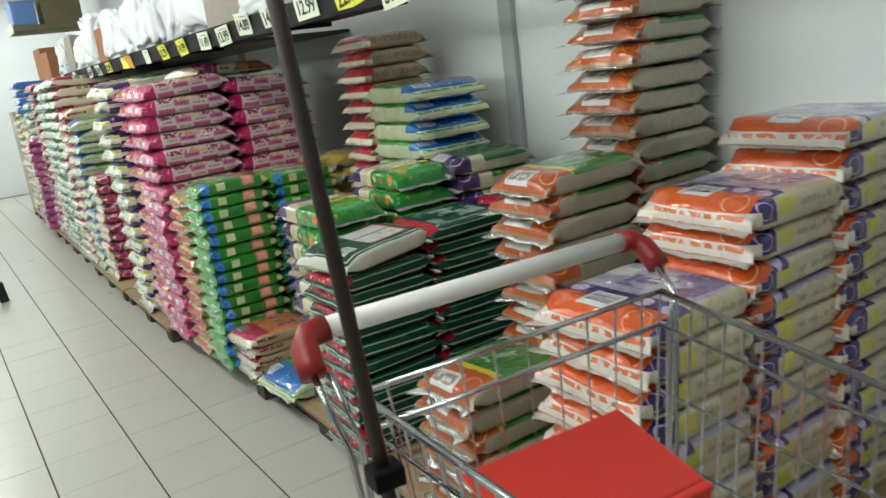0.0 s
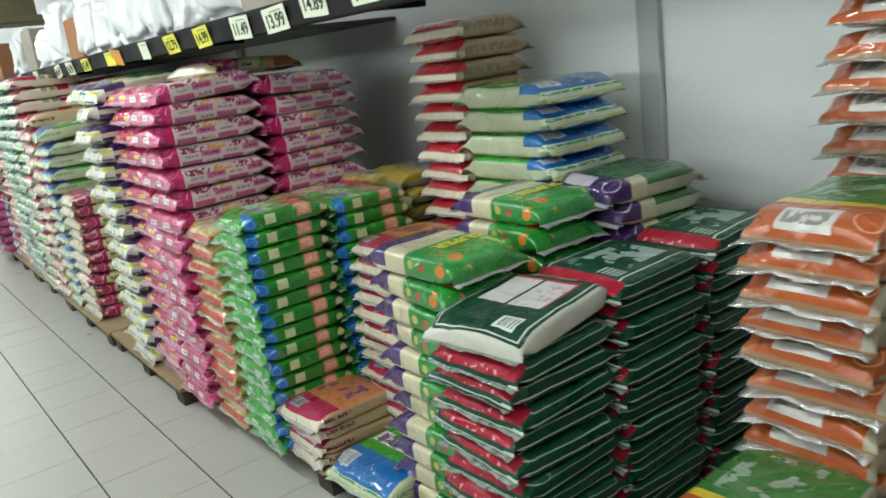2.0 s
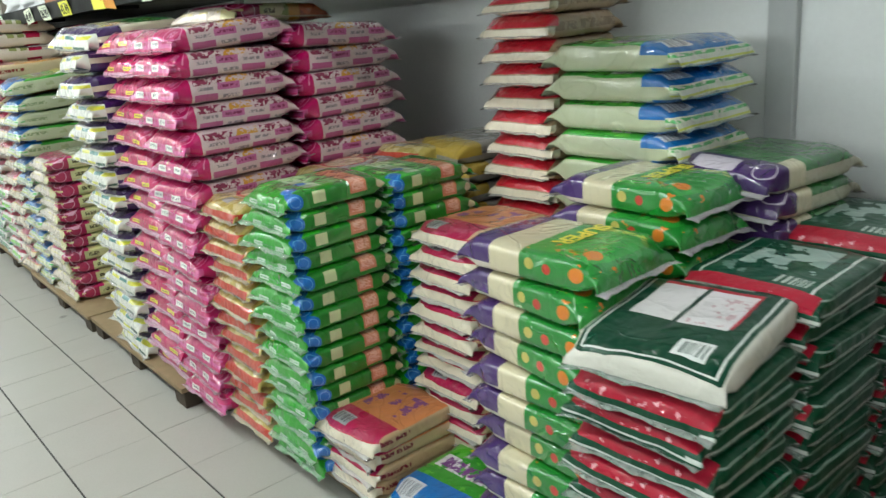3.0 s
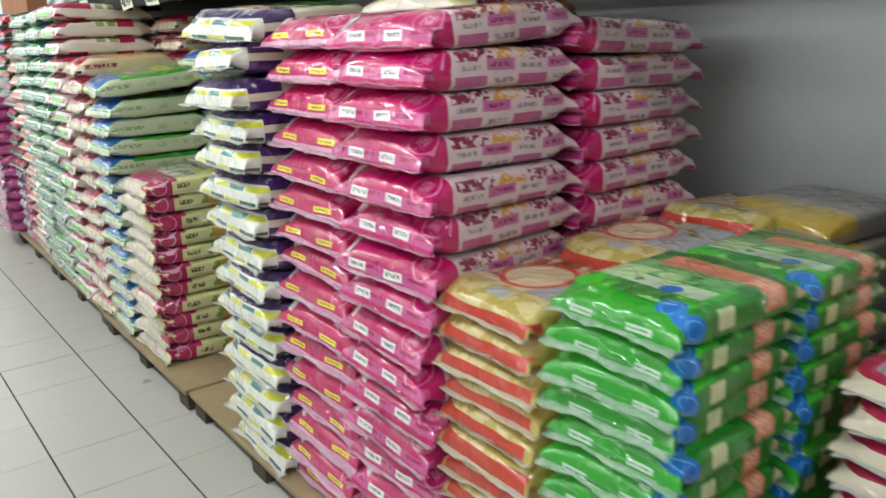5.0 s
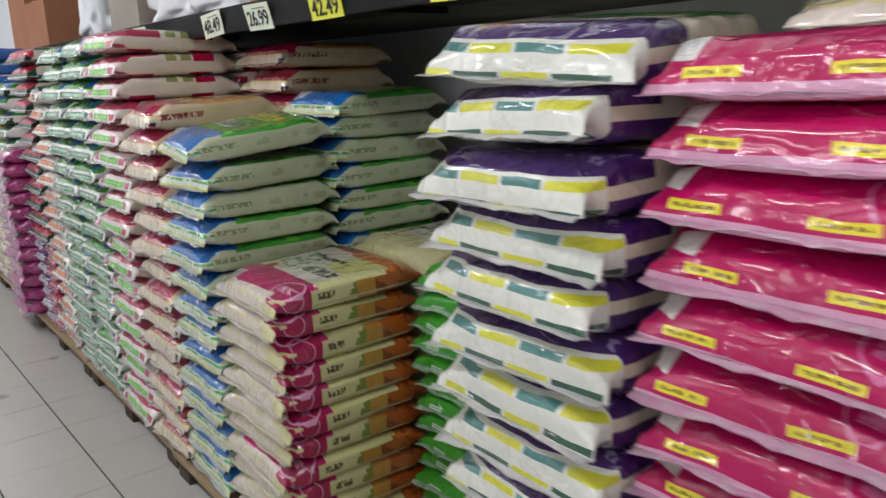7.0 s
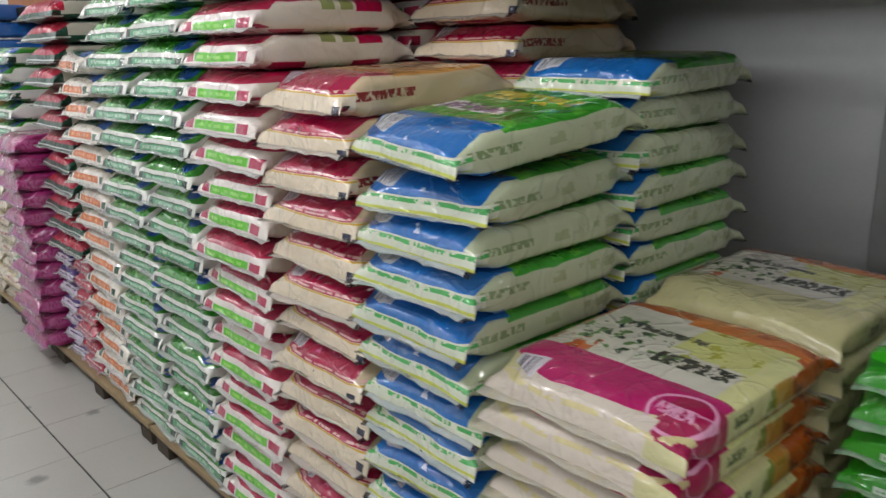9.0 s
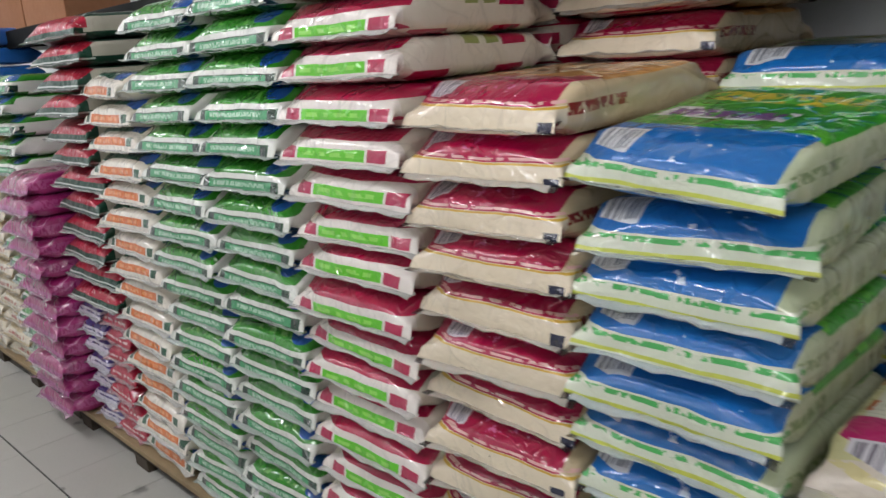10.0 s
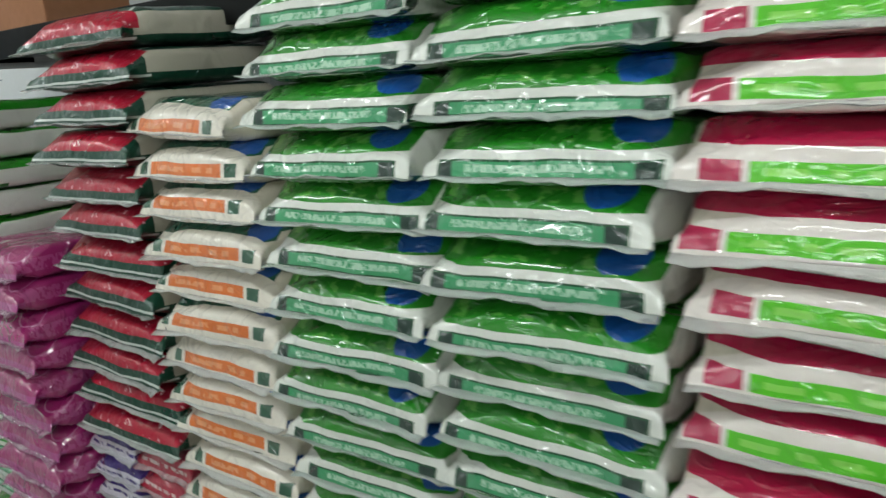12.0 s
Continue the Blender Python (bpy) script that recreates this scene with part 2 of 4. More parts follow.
# design: size (length, width, height), base colour, film colour, layers, label
DESIGNS = {
    "pink": ((0.47, 0.375, 0.089), hexa("d9bfc4"), PALE, [
        (hexa("c96fa0"), (0.2, 0.95), (0.12, 0.9), (0.92, 1.1), ("blots", 12, 0.5)), (hexa("d99a3c"), (0.3, 0.7), (0.2, 0.6), (0.94, 1.1), ("blots", 14, 0.6)),
        (hexa("8d2a4e"), (0.18, 0.4), A, (0.66, 0.95), ("blots", 62, 0.49)), (hexa("d99a3c"), (0.42, 0.6), A, (0.7, 0.95), ("blots", 58, 0.48)), (hexa("8d2a4e"), (0.62, 0.98), A, (0.66, 0.95), ("blots", 62, 0.5)),
        (hexa("c76a9e"), (0.36, 0.53), A, (0.44, 0.7), A), (hexa("c76a9e"), (0.74, 0.9), A, (0.44, 0.7), A), (hexa("8d3060"), (0.38, 0.51), A, (0.52, 0.62), ("text", 0, 40)), (hexa("8d3060"), (0.76, 0.88), A, (0.52, 0.62), ("text", 0, 40)),
        (hexa("93848e"), (0.21, 0.33), A, (0.46, 0.57), ("text", 0, 45)), (hexa("93848e"), (0.57, 0.7), A, (0.46, 0.57), ("text", 0, 45)),
        (hexa("bd5c8e"), (0.18, 0.36), A, (0.08, 0.33), A), (hexa("bd5c8e"), (0.55, 0.74), A, (0.08, 0.33), A), (hexa("bd5c8e"), (0.92, 1.1), A, (0.08, 0.33), A), (hexa("93848e"), (0.4, 0.52), A, (0.15, 0.27), ("text", 0, 45)), (hexa("93848e"), (0.78, 0.88), A, (0.15, 0.27), ("text", 0, 45)),
        (MAGENTA, (-0.1, 0.16), A, A, A),
        (hexa("c8508f"), (-0.1, 0.07), A, (0.28, 0.56), A), (hexa("a81258"), END, (0.05, 0.95), (0.42, 0.52), ("text", 1, 14)),
        (WHITE, END, (0.27, 0.44), (0.32, 0.56), A), (WHITE, END, (0.62, 0.8), (0.32, 0.56), A),
        (hexa("7b7484"), END, (0.29, 0.42), (0.4, 0.5), ("text", 1, 60)), (hexa("7b7484"), END, (0.64, 0.78), (0.4, 0.5), ("text", 1, 60)),
        (WHITE, (0.03, 0.15), (0.84, 0.97), (0.6, 1.1), A),
        (hexa("e27fae"), (0.0, 0.2), (0.0, 0.3), (0.5, 1.1), ("ring", 0, 1, 0.09, 0.14, 0.032)), (hexa("e27fae"), (0.06, 0.12), (0.1, 0.18), (0.6, 1.1), ("text", 1, 50))],
        "pink and white plastic rice bag lying in a tall stack"),
    "pink_yellow": ((0.47, 0.385, 0.089), hexa("d9bfc4"), PALE, [
        (hexa("c96ca0"), (0.36, 0.55), A, (0.44, 0.72), A), (hexa("c96ca0"), (0.75, 0.92), A, (0.44, 0.72), A), (hexa("bd5c8e"), (0.18, 0.36), A, (0.08, 0.36), A), (hexa("bd5c8e"), (0.55, 0.75), A, (0.08, 0.36), A), (hexa("8d2a4e"), (0.2, 0.95), A, (0.68, 0.95), ("blots", 62, 0.5)),
        (hexa("c00c5a"), (-0.1, 0.17), A, A, A),
        (hexa("dca4bf"), (-0.1, 0.06), A, (-0.1, 0.27), A),
        (YELLOW, END, (0.16, 0.37), (0.34, 0.5), A), (YELLOW, END, (0.66, 0.87), (0.34, 0.5), A),
        (hexa("8a6d20"), END, (0.18, 0.35), (0.39, 0.45), ("text", 1, 60)), (hexa("8a6d20"), END, (0.68, 0.85), (0.39, 0.45), ("text", 1, 60)),
        (WHITE, (0.03, 0.15), (0.84, 0.97), (0.6, 1.1), A),
        (hexa("e27fae"), (0.0, 0.2), (0.0, 0.3), (0.5, 1.1), ("ring", 0, 1, 0.09, 0.14, 0.032)), (hexa("e27fae"), (0.06, 0.12), (0.1, 0.18), (0.6, 1.1), ("text", 1, 50))],
        "deep pink plastic rice bag with yellow printed labels, stacked"),
    "white_purple": ((0.47, 0.395, 0.096), hexa("cfc6b0"), WHITE, [
        (PURPLE, (0.1, 0.34), A, (0.62, 1.1), A), (PURPLE, (0.08, 0.6), (-0.1, 0.12), (-0.1, 0.4), A), (hexa("8d82a8"), (0.1, 0.4), (0.1, 0.9), (0.7, 1.1), ("blots", 18, 0.6)),
        (hexa("2f8a3a"), (0.5, 1.1), (0.04, 0.96), (0.7, 1.1), A), (hexa("d8c83a"), (0.6, 0.9), (0.15, 0.85), (0.78, 1.1), ("blots", 18, 0.6)), (hexa("c9b8dc"), (0.14, 0.34), (0.3, 0.7), (0.7, 1.1), ("ring", 0, 1, 0.22, 0.5, 0.04)),
        (PURPLE, (-0.1, 0.12), A, (0.78, 1.1), A), (hexa("dde0d4"), (-0.1, 0.12), A, (-0.1, 0.78), A),
        (hexa("d2d238"), END, (0.02, 0.24), (0.58, 0.72), A), (hexa("d2d238"), END, (0.5, 0.72), (0.58, 0.72), A), (hexa("3f807a"), END, (0.26, 0.48), (0.58, 0.72), A), (hexa("3f807a"), END, (0.74, 0.95), (0.58, 0.72), A),
        (hexa("d2d238"), END, (0.32, 0.54), (0.17, 0.29), A), (hexa("d2d238"), END, (0.82, 0.97), (0.17, 0.29), A), (hexa("2f5a4a"), END, (0.05, 0.3), (0.17, 0.29), A), (hexa("2f5a4a"), END, (0.56, 0.8), (0.17, 0.29), A)],
        "white plastic rice bag with yellow labels and purple top, stacked"),
    "gold": ((0.36, 0.3, 0.068), hexa("dcc6a2"), hexa("e2d7b0"), [
        (hexa("c9c4bb"), A, (-0.1, 0.16), A, A), (hexa("74202a"), (0.3, 0.45), (-0.1, 0.22), (0.2, 0.9), ("blots", 30, 0.52)),
        (hexa("a9acae"), (0.22, 1.1), (-0.1, 0.4), (0.6, 1.1), A), (hexa("a8482c"), (0.3, 0.95), (0.45, 0.97), (0.8, 1.1), ("text", 1, 9)), (hexa("8c6f2e"), (0.55, 0.95), (0.05, 0.4), (0.8, 1.1), ("blots", 26, 0.55)),
        (hexa("d8472a"), (0.25, 0.75), (0.2, 0.85), (0.7, 1.1), ("disc", 0, 1, 0.5, 0.6, 0.088)),
        (hexa("e6cfa6"), (0.25, 0.75), (0.2, 0.85), (0.7, 1.1), ("disc", 0, 1, 0.5, 0.6, 0.074)),
        (GOLD, (-0.1, 0.24), A, A, A), (hexa("cfc088"), (-0.1, 0.24), (0.1, 0.9), (0.6, 1.1), ("blots", 22, 0.48)), (hexa("c23c28"), (-0.1, 0.13), (0.06, 0.96), (0.12, 0.62), A), (hexa("a9adb0"), (0.1, 0.2), (0.42, 0.6), (0.6, 1.1), A)],
        "gold and red plastic rice bag in a waist-high stack"),
    "green": ((0.36, 0.29, 0.063), hexa("1c8424"), hexa("8fd29a"), [
        (hexa("28b81f"), (0.08, 0.5), (0.05, 0.98), (0.75, 1.1), ("blots", 6, 0.46)), (hexa("c4dcbc"), (0.26, 0.4), (0.1, 0.98), (0.8, 1.1), ("blots", 7, 0.36)), (hexa("6fb068"), (0.42, 0.62), (0.1, 0.98), (0.8, 1.1), ("blots", 15, 0.42)), (hexa("8fcf70"), (0.12, 0.3), (0.2, 0.8), (0.75, 1.1), ("blots", 12, 0.55)),
        (hexa("b9dc9c"), (0.28, 0.5), (0.35, 0.95), (0.8, 1.1), ("blots", 9, 0.48)),
        (hexa("d98563"), (0.6, 0.76), (-0.1, 0.75), (0.3, 1.1), A), (hexa("f2b7a0"), (0.62, 0.74), (-0.1, 0.12), (0.42, 0.95), ("text", 2, 9)),
        (hexa("cfd9a4"), (0.26, 0.37), (-0.1, 0.12), (0.25, 0.8), A),
        (hexa("d9c9a0"), (0.86, 0.95), (-0.1, 0.12), A, ("disc", 0, 2, 0.9, 0.5, 0.014)),
        (hexa("229c22"), (-0.1, 0.1), A, A, A), (hexa("c0d8c4"), END, (0.16, 0.34), (0.2, 0.4), A), (hexa("c0d8c4"), END, (0.6, 0.78), (0.2, 0.4), A), (hexa("5f9a6a"), END, (0.18, 0.76), (0.27, 0.33), ("text", 1, 40)),
        (hexa("0c6fc4"), (0.0, 0.24), (-0.1, 0.14), A, ("disc", 0, 2, 0.11, 0.48, 0.023)), (hexa("0c6fc4"), (0.0, 0.28), (0.0, 0.36), (0.78, 1.1), ("disc", 0, 1, 0.12, 0.15, 0.027)), (hexa("0c6fc4"), A, A, (0.7, 1.1), ("disc", 0, 1, 0.3, 0.34, 0.02)),
        (hexa("5fb0e4"), (0.02, 0.24), (-0.1, 0.14), A, ("ring", 0, 2, 0.11, 0.48, 0.015)), (hexa("5fb0e4"), (0.02, 0.26), (0.02, 0.4), (0.78, 1.1), ("ring", 0, 1, 0.12, 0.15, 0.018))],
        "bright green plastic rice bag with a blue round mark, stacked"),
    "cream_crimson": ((0.36, 0.29, 0.06), hexa("c9ac84"), WHITE, [
        (hexa("d98a55"), (0.3, 1.1), (0.04, 0.96), (0.74, 1.1), A),
        (hexa("8a4a8e"), (0.4, 0.75), (0.2, 0.8), (0.8, 1.1), ("blots", 20, 0.53)),
        (hexa("7c2430"), (0.1, 0.4), (-0.1, 0.1), (0.4, 0.64), ("text", 0, 26)),
        (hexa("b81850"), (-0.1, 0.3), (0.06, 1.1), (0.66, 1.1), A),
        (GREY, (0.06, 0.2), (0.55, 0.8), (0.8, 1.1), A), (hexa("5d5d68"), (0.08, 0.18), (0.57, 0.78), (0.8, 1.1), ("bars", 1, 45)),
        (CREAM, (-0.1, 0.1), A, (-0.1, 0.66), A), (hexa("c01c40"), (-0.1, 0.1), A, (0.62, 0.66), A),
        (hexa("a81c3d"), (-0.1, 0.1), A, (0.06, 0.14), A)],
        "cream and crimson plastic rice bag with an orange top, stacked"),
    "kraft_red": ((0.36, 0.3, 0.077), hexa("a4876a"), hexa("e6ded0"), [
        (hexa("8a6f55"), (0.1, 0.9), (-0.1, 0.1), (0.35, 0.7), ("text", 0, 15)),
        (hexa("c21d30"), (-0.1, 0.16), (0.05, 1.1), (0.55, 1.1), A), (CREAM, (-0.1, 0.12), A, (-0.1, 0.5), A), (hexa("b5243a"), (-0.1, 0.12), A, (0.02, 0.12), A)],
        "red and cream rice bag with brown paper sides, stacked"),
    "super_green": ((0.43, 0.275, 0.076), hexa("1a8830"), hexa("d9d2da"), [
        (hexa("2aa038"), (0.38, 0.95), (0.08, 0.95), (0.75, 1.1), A),
        (hexa("e0852c"), (0.3, 1.0), (0.02, 0.3), (0.5, 1.1), ("blots", 30, 0.63)),
        (hexa("cfe06a"), (0.56, 0.92), (0.78, 0.86), (0.8, 1.1), ("text", 0, 30)),
        (hexa("d7cfae"), (0.24, 0.48), A, A, A), (hexa("c8c060"), (0.5, 0.62), (-0.1, 0.12), (0.3, 0.9), ("disc", 0, 2, 0.55, 0.55, 0.013)), (hexa("c8402c"), (0.62, 0.72), (-0.1, 0.12), A, ("disc", 0, 2, 0.67, 0.5, 0.012)), (hexa("e0852c"), (0.76, 0.95), (-0.1, 0.12), A, ("disc", 0, 2, 0.85, 0.5, 0.016)), (hexa("e0852c"), (0.7, 1.0), (0.05, 0.4), (0.6, 1.1), ("disc", 0, 1, 0.85, 0.22, 0.021)),
        (hexa("46286e"), (-0.1, 0.27), A, (0.24, 1.1), A), (hexa("d0c8bc"), (-0.1, 0.27), A, (-0.1, 0.24), A),
        (hexa("b9aec4"), (-0.1, 0.16), (0.3, 0.75), (0.35, 1.1), ("blots", 24, 0.58))],
        "green plastic rice bag with purple and cream end, stacked"),
    "dark_green": ((0.38, 0.315, 0.062), hexa("03442c"), hexa("8fa79c"), [
        (hexa("ccd4ce"), A, (-0.1, 0.12), (0.26, 0.33), A), (hexa("8fa89c"), A, (-0.1, 0.12), (0.74, 0.79), A),
        (hexa("d4dad6"), (0.1, 0.92), (0.12, 0.9), (0.75, 1.1), A), (hexa("0a4c36"), (0.115, 0.905), (0.14, 0.88), (0.75, 1.1), A),
        (hexa("a4bcb4"), (0.36, 0.8), (0.24, 0.76), (0.78, 1.1), ("blots", 9, 0.48)),
        (hexa("c8d4cc"), (0.16, 0.28), (0.18, 0.4), (0.78, 1.1), ("bars", 1, 40)), (hexa("6f8f84"), (0.2, 0.36), (0.5, 0.85), (0.78, 1.1), ("blots", 14, 0.5)),
        (hexa("ae1a34"), (-0.1, 0.13), (0.06, 1.1), (0.46, 1.1), A), (hexa("e0a2ac"), (-0.1, 0.12), (0.05, 0.95), (0.48, 1.1), ("blots", 38, 0.64)), (hexa("c4ccc6"), (-0.1, 0.12), A, (0.2, 0.26), A)],
        "dark green plastic rice bag with red end, stacked"),
    "orange_cream": ((0.39, 0.29, 0.074), hexa("a8a08c"), hexa("d4d2cc"), [
        (hexa("3f7d3a"), (0.3, 0.95), (0.04, 0.96), (0.72, 1.1), A), (hexa("9db0a0"), (0.4, 0.85), (0.3, 0.85), (0.8, 1.1), ("blots", 14, 0.53)),
        (hexa("e0c53c"), (0.24, 0.34), (0.08, 0.98), (0.78, 1.1), A),
        (hexa("b8561f"), (-0.1, 0.27), (0.06, 1.1), (0.3, 1.1), A), (hexa("a07a55"), (-0.1, 0.1), A, (-0.1, 0.3), A),
        (hexa("d8d4d0"), (0.0, 0.17), (0.35, 0.78), (0.55, 1.1), A), (hexa("8f8a86"), (0.04, 0.14), (0.4, 0.75), (0.75, 1.1), ("text", 1, 12)),
        (hexa("f0a06a"), (0.0, 0.2), (0.05, 0.3), (0.6, 1.1), ("ring", 0, 1, 0.12, 0.16, 0.026))],
        "orange and grey-cream plastic rice bag, stacked against the wall"),
    "orange_purple": ((0.4, 0.35, 0.083), hexa("c9bfa0"), hexa("e6dcd2"), [
        (hexa("cfc85a"), (0.26, 0.4), (-0.1, 0.1), (0.3, 0.8), A), (hexa("a89f84"), (0.45, 0.85), (-0.1, 0.1), (0.42, 0.6), ("text", 0, 14)), (hexa("3a2a50"), (0.88, 0.99), (-0.1, 0.12), A, ("disc", 0, 2, 0.93, 0.5, 0.022)),
        (hexa("a9a4bd"), (0.36, 1.1), (0.06, 0.94), (0.75, 1.1), A), (hexa("6f6796"), (0.45, 0.9), (0.1, 0.7), (0.78, 1.1), ("blots", 9, 0.5)),
        (hexa("d4d0cf"), (0.6, 1.0), (0.4, 0.94), (0.78, 1.1), ("blots", 6, 0.52)),
        (hexa("2a1468"), (0.06, 0.24), (-0.1, 0.12), (0.2, 1.1), A), (hexa("2a1468"), (0.2, 0.36), (0.02, 0.98), (0.7, 1.1), A), (hexa("c9b8dc"), A, A, (0.7, 1.1), ("disc", 0, 1, 0.29, 0.84, 0.022)), (hexa("c9b8dc"), A, A, (0.7, 1.1), ("disc", 0, 1, 0.29, 0.3, 0.022)), (hexa("c9b8dc"), A, A, (0.7, 1.1), ("disc", 0, 1, 0.27, 0.1, 0.02)), (hexa("b8a4cc"), A, (-0.1, 0.1), A, ("ring", 0, 2, 0.15, 0.55, 0.02)),
        (hexa("dd5a1a"), (-0.1, 0.22), (0.05, 1.1), (0.55, 1.1), A), (hexa("ddd4c8"), (-0.1, 0.12), A, (-0.1, 0.56), A),
        (hexa("dd7040"), (-0.1, 0.12), (0.05, 0.95), (0.36, 0.5), ("text", 1, 13)), (hexa("dd7040"), (-0.1, 0.12), (0.1, 0.95), (0.06, 0.16), ("text", 1, 9)),
        (hexa("d9d9dc"), (0.1, 0.3), (0.42, 0.68), (0.8, 1.1), A), (hexa("70707c"), (0.13, 0.27), (0.45, 0.65), (0.8, 1.1), ("bars", 0, 40)),
        (hexa("f5b48a"), (0.0, 0.22), (0.03, 0.3), (0.6, 1.1), ("ring", 0, 1, 0.1, 0.18, 0.03))],
        "orange and purple plastic rice bag with cream sides, stacked"),
    "blue_green": ((0.48, 0.36, 0.086), hexa("b9c4a2"), hexa("cfe0dc"), [
        (hexa("7d9468"), (0.08, 0.34), (-0.1, 0.08), (0.42, 0.6), ("text", 0, 30)), (hexa("a3b088"), (0.45, 0.9), (-0.1, 0.08), (0.36, 0.6), ("blots", 26, 0.5)),
        (hexa("2f9a2c"), (0.25, 1.1), (0.04, 0.96), (0.72, 1.1), A), (hexa("e8d23c"), (0.62, 0.76), (0.15, 0.85), (0.8, 1.1), ("text", 1, 18)), (hexa("58b83a"), (0.25, 1.0), (0.05, 0.95), (0.8, 1.1), ("blots", 11, 0.56)),
        (hexa("e6e2ea"), (0.38, 0.52), (0.3, 0.9), (0.8, 1.1), ("blots", 16, 0.47)), (hexa("7a3f8c"), (0.4, 0.5), (0.35, 0.85), (0.8, 1.1), ("text", 1, 22)),
        (hexa("046cb8"), (-0.1, 0.27), (0.07, 1.1), (0.5, 1.1), A), (hexa("cfe0f0"), (-0.1, 0.25), (0.2, 0.5), (0.7, 1.1), ("blots", 24, 0.66)),
        (hexa("d4dcc6"), (-0.1, 0.1), A, (-0.1, 0.56), A), (hexa("c6cf58"), (-0.1, 0.1), A, (0.2, 0.27), A), (hexa("3fae58"), (-0.1, 0.1), A, (0.42, 0.52), ("blots", 40, 0.45)), (hexa("046cb8"), (-0.1, 0.2), A, (-0.1, 0.12), A),
        (hexa("d9dde2"), (0.05, 0.2), (0.72, 0.93), (0.7, 1.1), A), (hexa("8c9098"), (0.07, 0.18), (0.74, 0.91), (0.7, 1.1), ("bars", 1, 60))],
        "blue and green plastic rice bag with pale sides, stacked"),
    "harvest": ((0.5, 0.42, 0.076), hexa("cfcb98"), hexa("e9dfc0"), [
        (hexa("7f8a3c"), (0.4, 1.1), (-0.1, 0.12), (0.3, 0.9), ("blots", 9, 0.55)), (hexa("b85a20"), (0.64, 1.1), A, A, A), (hexa("c08a3c"), (0.54, 0.66), A, A, A), (hexa("8a3a18"), (0.66, 1.1), (-0.1, 0.12), A, ("blots", 13, 0.56)),
        (hexa("5a5238"), (0.29, 0.4), (-0.1, 0.1), (0.4, 0.66), ("text", 0, 44)),
        (hexa("dcdacb"), (0.3, 0.82), (0.1, 0.96), (0.75, 1.1), A), (hexa("c85a20"), (0.3, 0.42), (0.74, 0.97), (0.78, 1.1), ("blots", 19, 0.46)), (hexa("5d8a48"), (0.36, 0.7), (0.4, 0.96), (0.78, 1.1), ("blots", 24, 0.57)), (hexa("23482a"), (0.36, 0.66), (0.45, 0.92), (0.78, 1.1), ("blots", 37, 0.6)),
        (hexa("d8dc8c"), (0.52, 0.78), (0.08, 0.5), (0.78, 1.1), ("blots", 8, 0.46)), (hexa("b4b43c"), (0.5, 0.8), (0.1, 0.5), (0.78, 1.1), ("blots", 26, 0.58)), (hexa("d8792e"), (0.78, 1.0), (0.05, 0.6), (0.78, 1.1), ("blots", 12, 0.44)), (hexa("dfe0a0"), (0.3, 0.75), (0.02, 0.13), (0.78, 1.1), A),
        (hexa("2c2e28"), (0.4, 0.5), (0.15, 0.5), (0.8, 1.1), ("text", 1, 24)), (hexa("3a3c34"), (0.62, 0.67), (0.4, 0.8), (0.8, 1.1), ("text", 1, 30)),
        (hexa("c0176a"), (-0.1, 0.3), A, (0.8, 1.1), A), (hexa("c2b08c"), (0.26, 1.1), (-0.1, 0.12), (0.2, 0.28), A), (hexa("a8164f"), (0.03, 0.25), (-0.1, 0.22), A, A), (hexa("d890b4"), (0.03, 0.25), (-0.1, 0.1), A, ("ring", 0, 2, 0.14, 0.55, 0.03)),
        (hexa("e8a4c8"), (-0.1, 0.3), (0.0, 0.36), (0.6, 1.1), ("ring", 0, 1, 0.16, 0.16, 0.05)), (hexa("e8a4c8"), (0.13, 0.18), (0.1, 0.25), (0.6, 1.1), ("text", 1, 40)),
        (hexa("dacfc0"), (-0.1, 0.1), (0.2, 1.1), (-0.1, 0.8), A), (hexa("d8cc96"), (-0.1, 0.1), A, (0.52, 0.64), ("blots", 22, 0.48)),
        (hexa("d8d4dc"), (0.06, 0.17), (0.78, 0.94), (0.7, 1.1), A), (hexa("7d7884"), (0.07, 0.16), (0.8, 0.92), (0.7, 1.1), ("bars", 1, 60))],
        "cream and magenta rice bag printed with vegetables, stacked"),
    "green_white": ((0.47, 0.385, 0.089), hexa("e4e6de"), hexa("dcebe0"), [
        (hexa("238a1f"), (-0.1, 1.1), (0.02, 0.98), (0.6, 1.1), A), (hexa("1d6f22"), (-0.1, 0.2), A, (-0.1, 0.14), A), (hexa("62b04a"), (0.04, 0.3), (0.2, 0.95), (0.7, 1.1), ("blots", 22, 0.54)),
        (hexa("dfe3da"), (-0.1, 0.06), A, (0.14, 0.6), A),
        (hexa("1b57a8"), (0.02, 0.3), (0.02, 0.34), (0.64, 1.1), ("disc", 0, 1, 0.115, 0.17, 0.036)),
        (hexa("17502f"), END, (0.05, 0.93), (0.15, 0.46), A), (hexa("3d9a66"), END, (0.06, 0.92), (0.185, 0.425), A), (hexa("a8d4b6"), END, (0.22, 0.8), (0.26, 0.38), ("text", 1, 46)),
        (hexa("1f3a30"), END, (0.06, 0.14), (0.185, 0.425), A), (hexa("1f3a30"), END, (0.86, 0.92), (0.185, 0.425), A)],
        "green and white plastic rice bag in a head-high stack"),
    "crimson_lime": ((0.5, 0.4, 0.087), hexa("d8d0bf"), WHITE, [
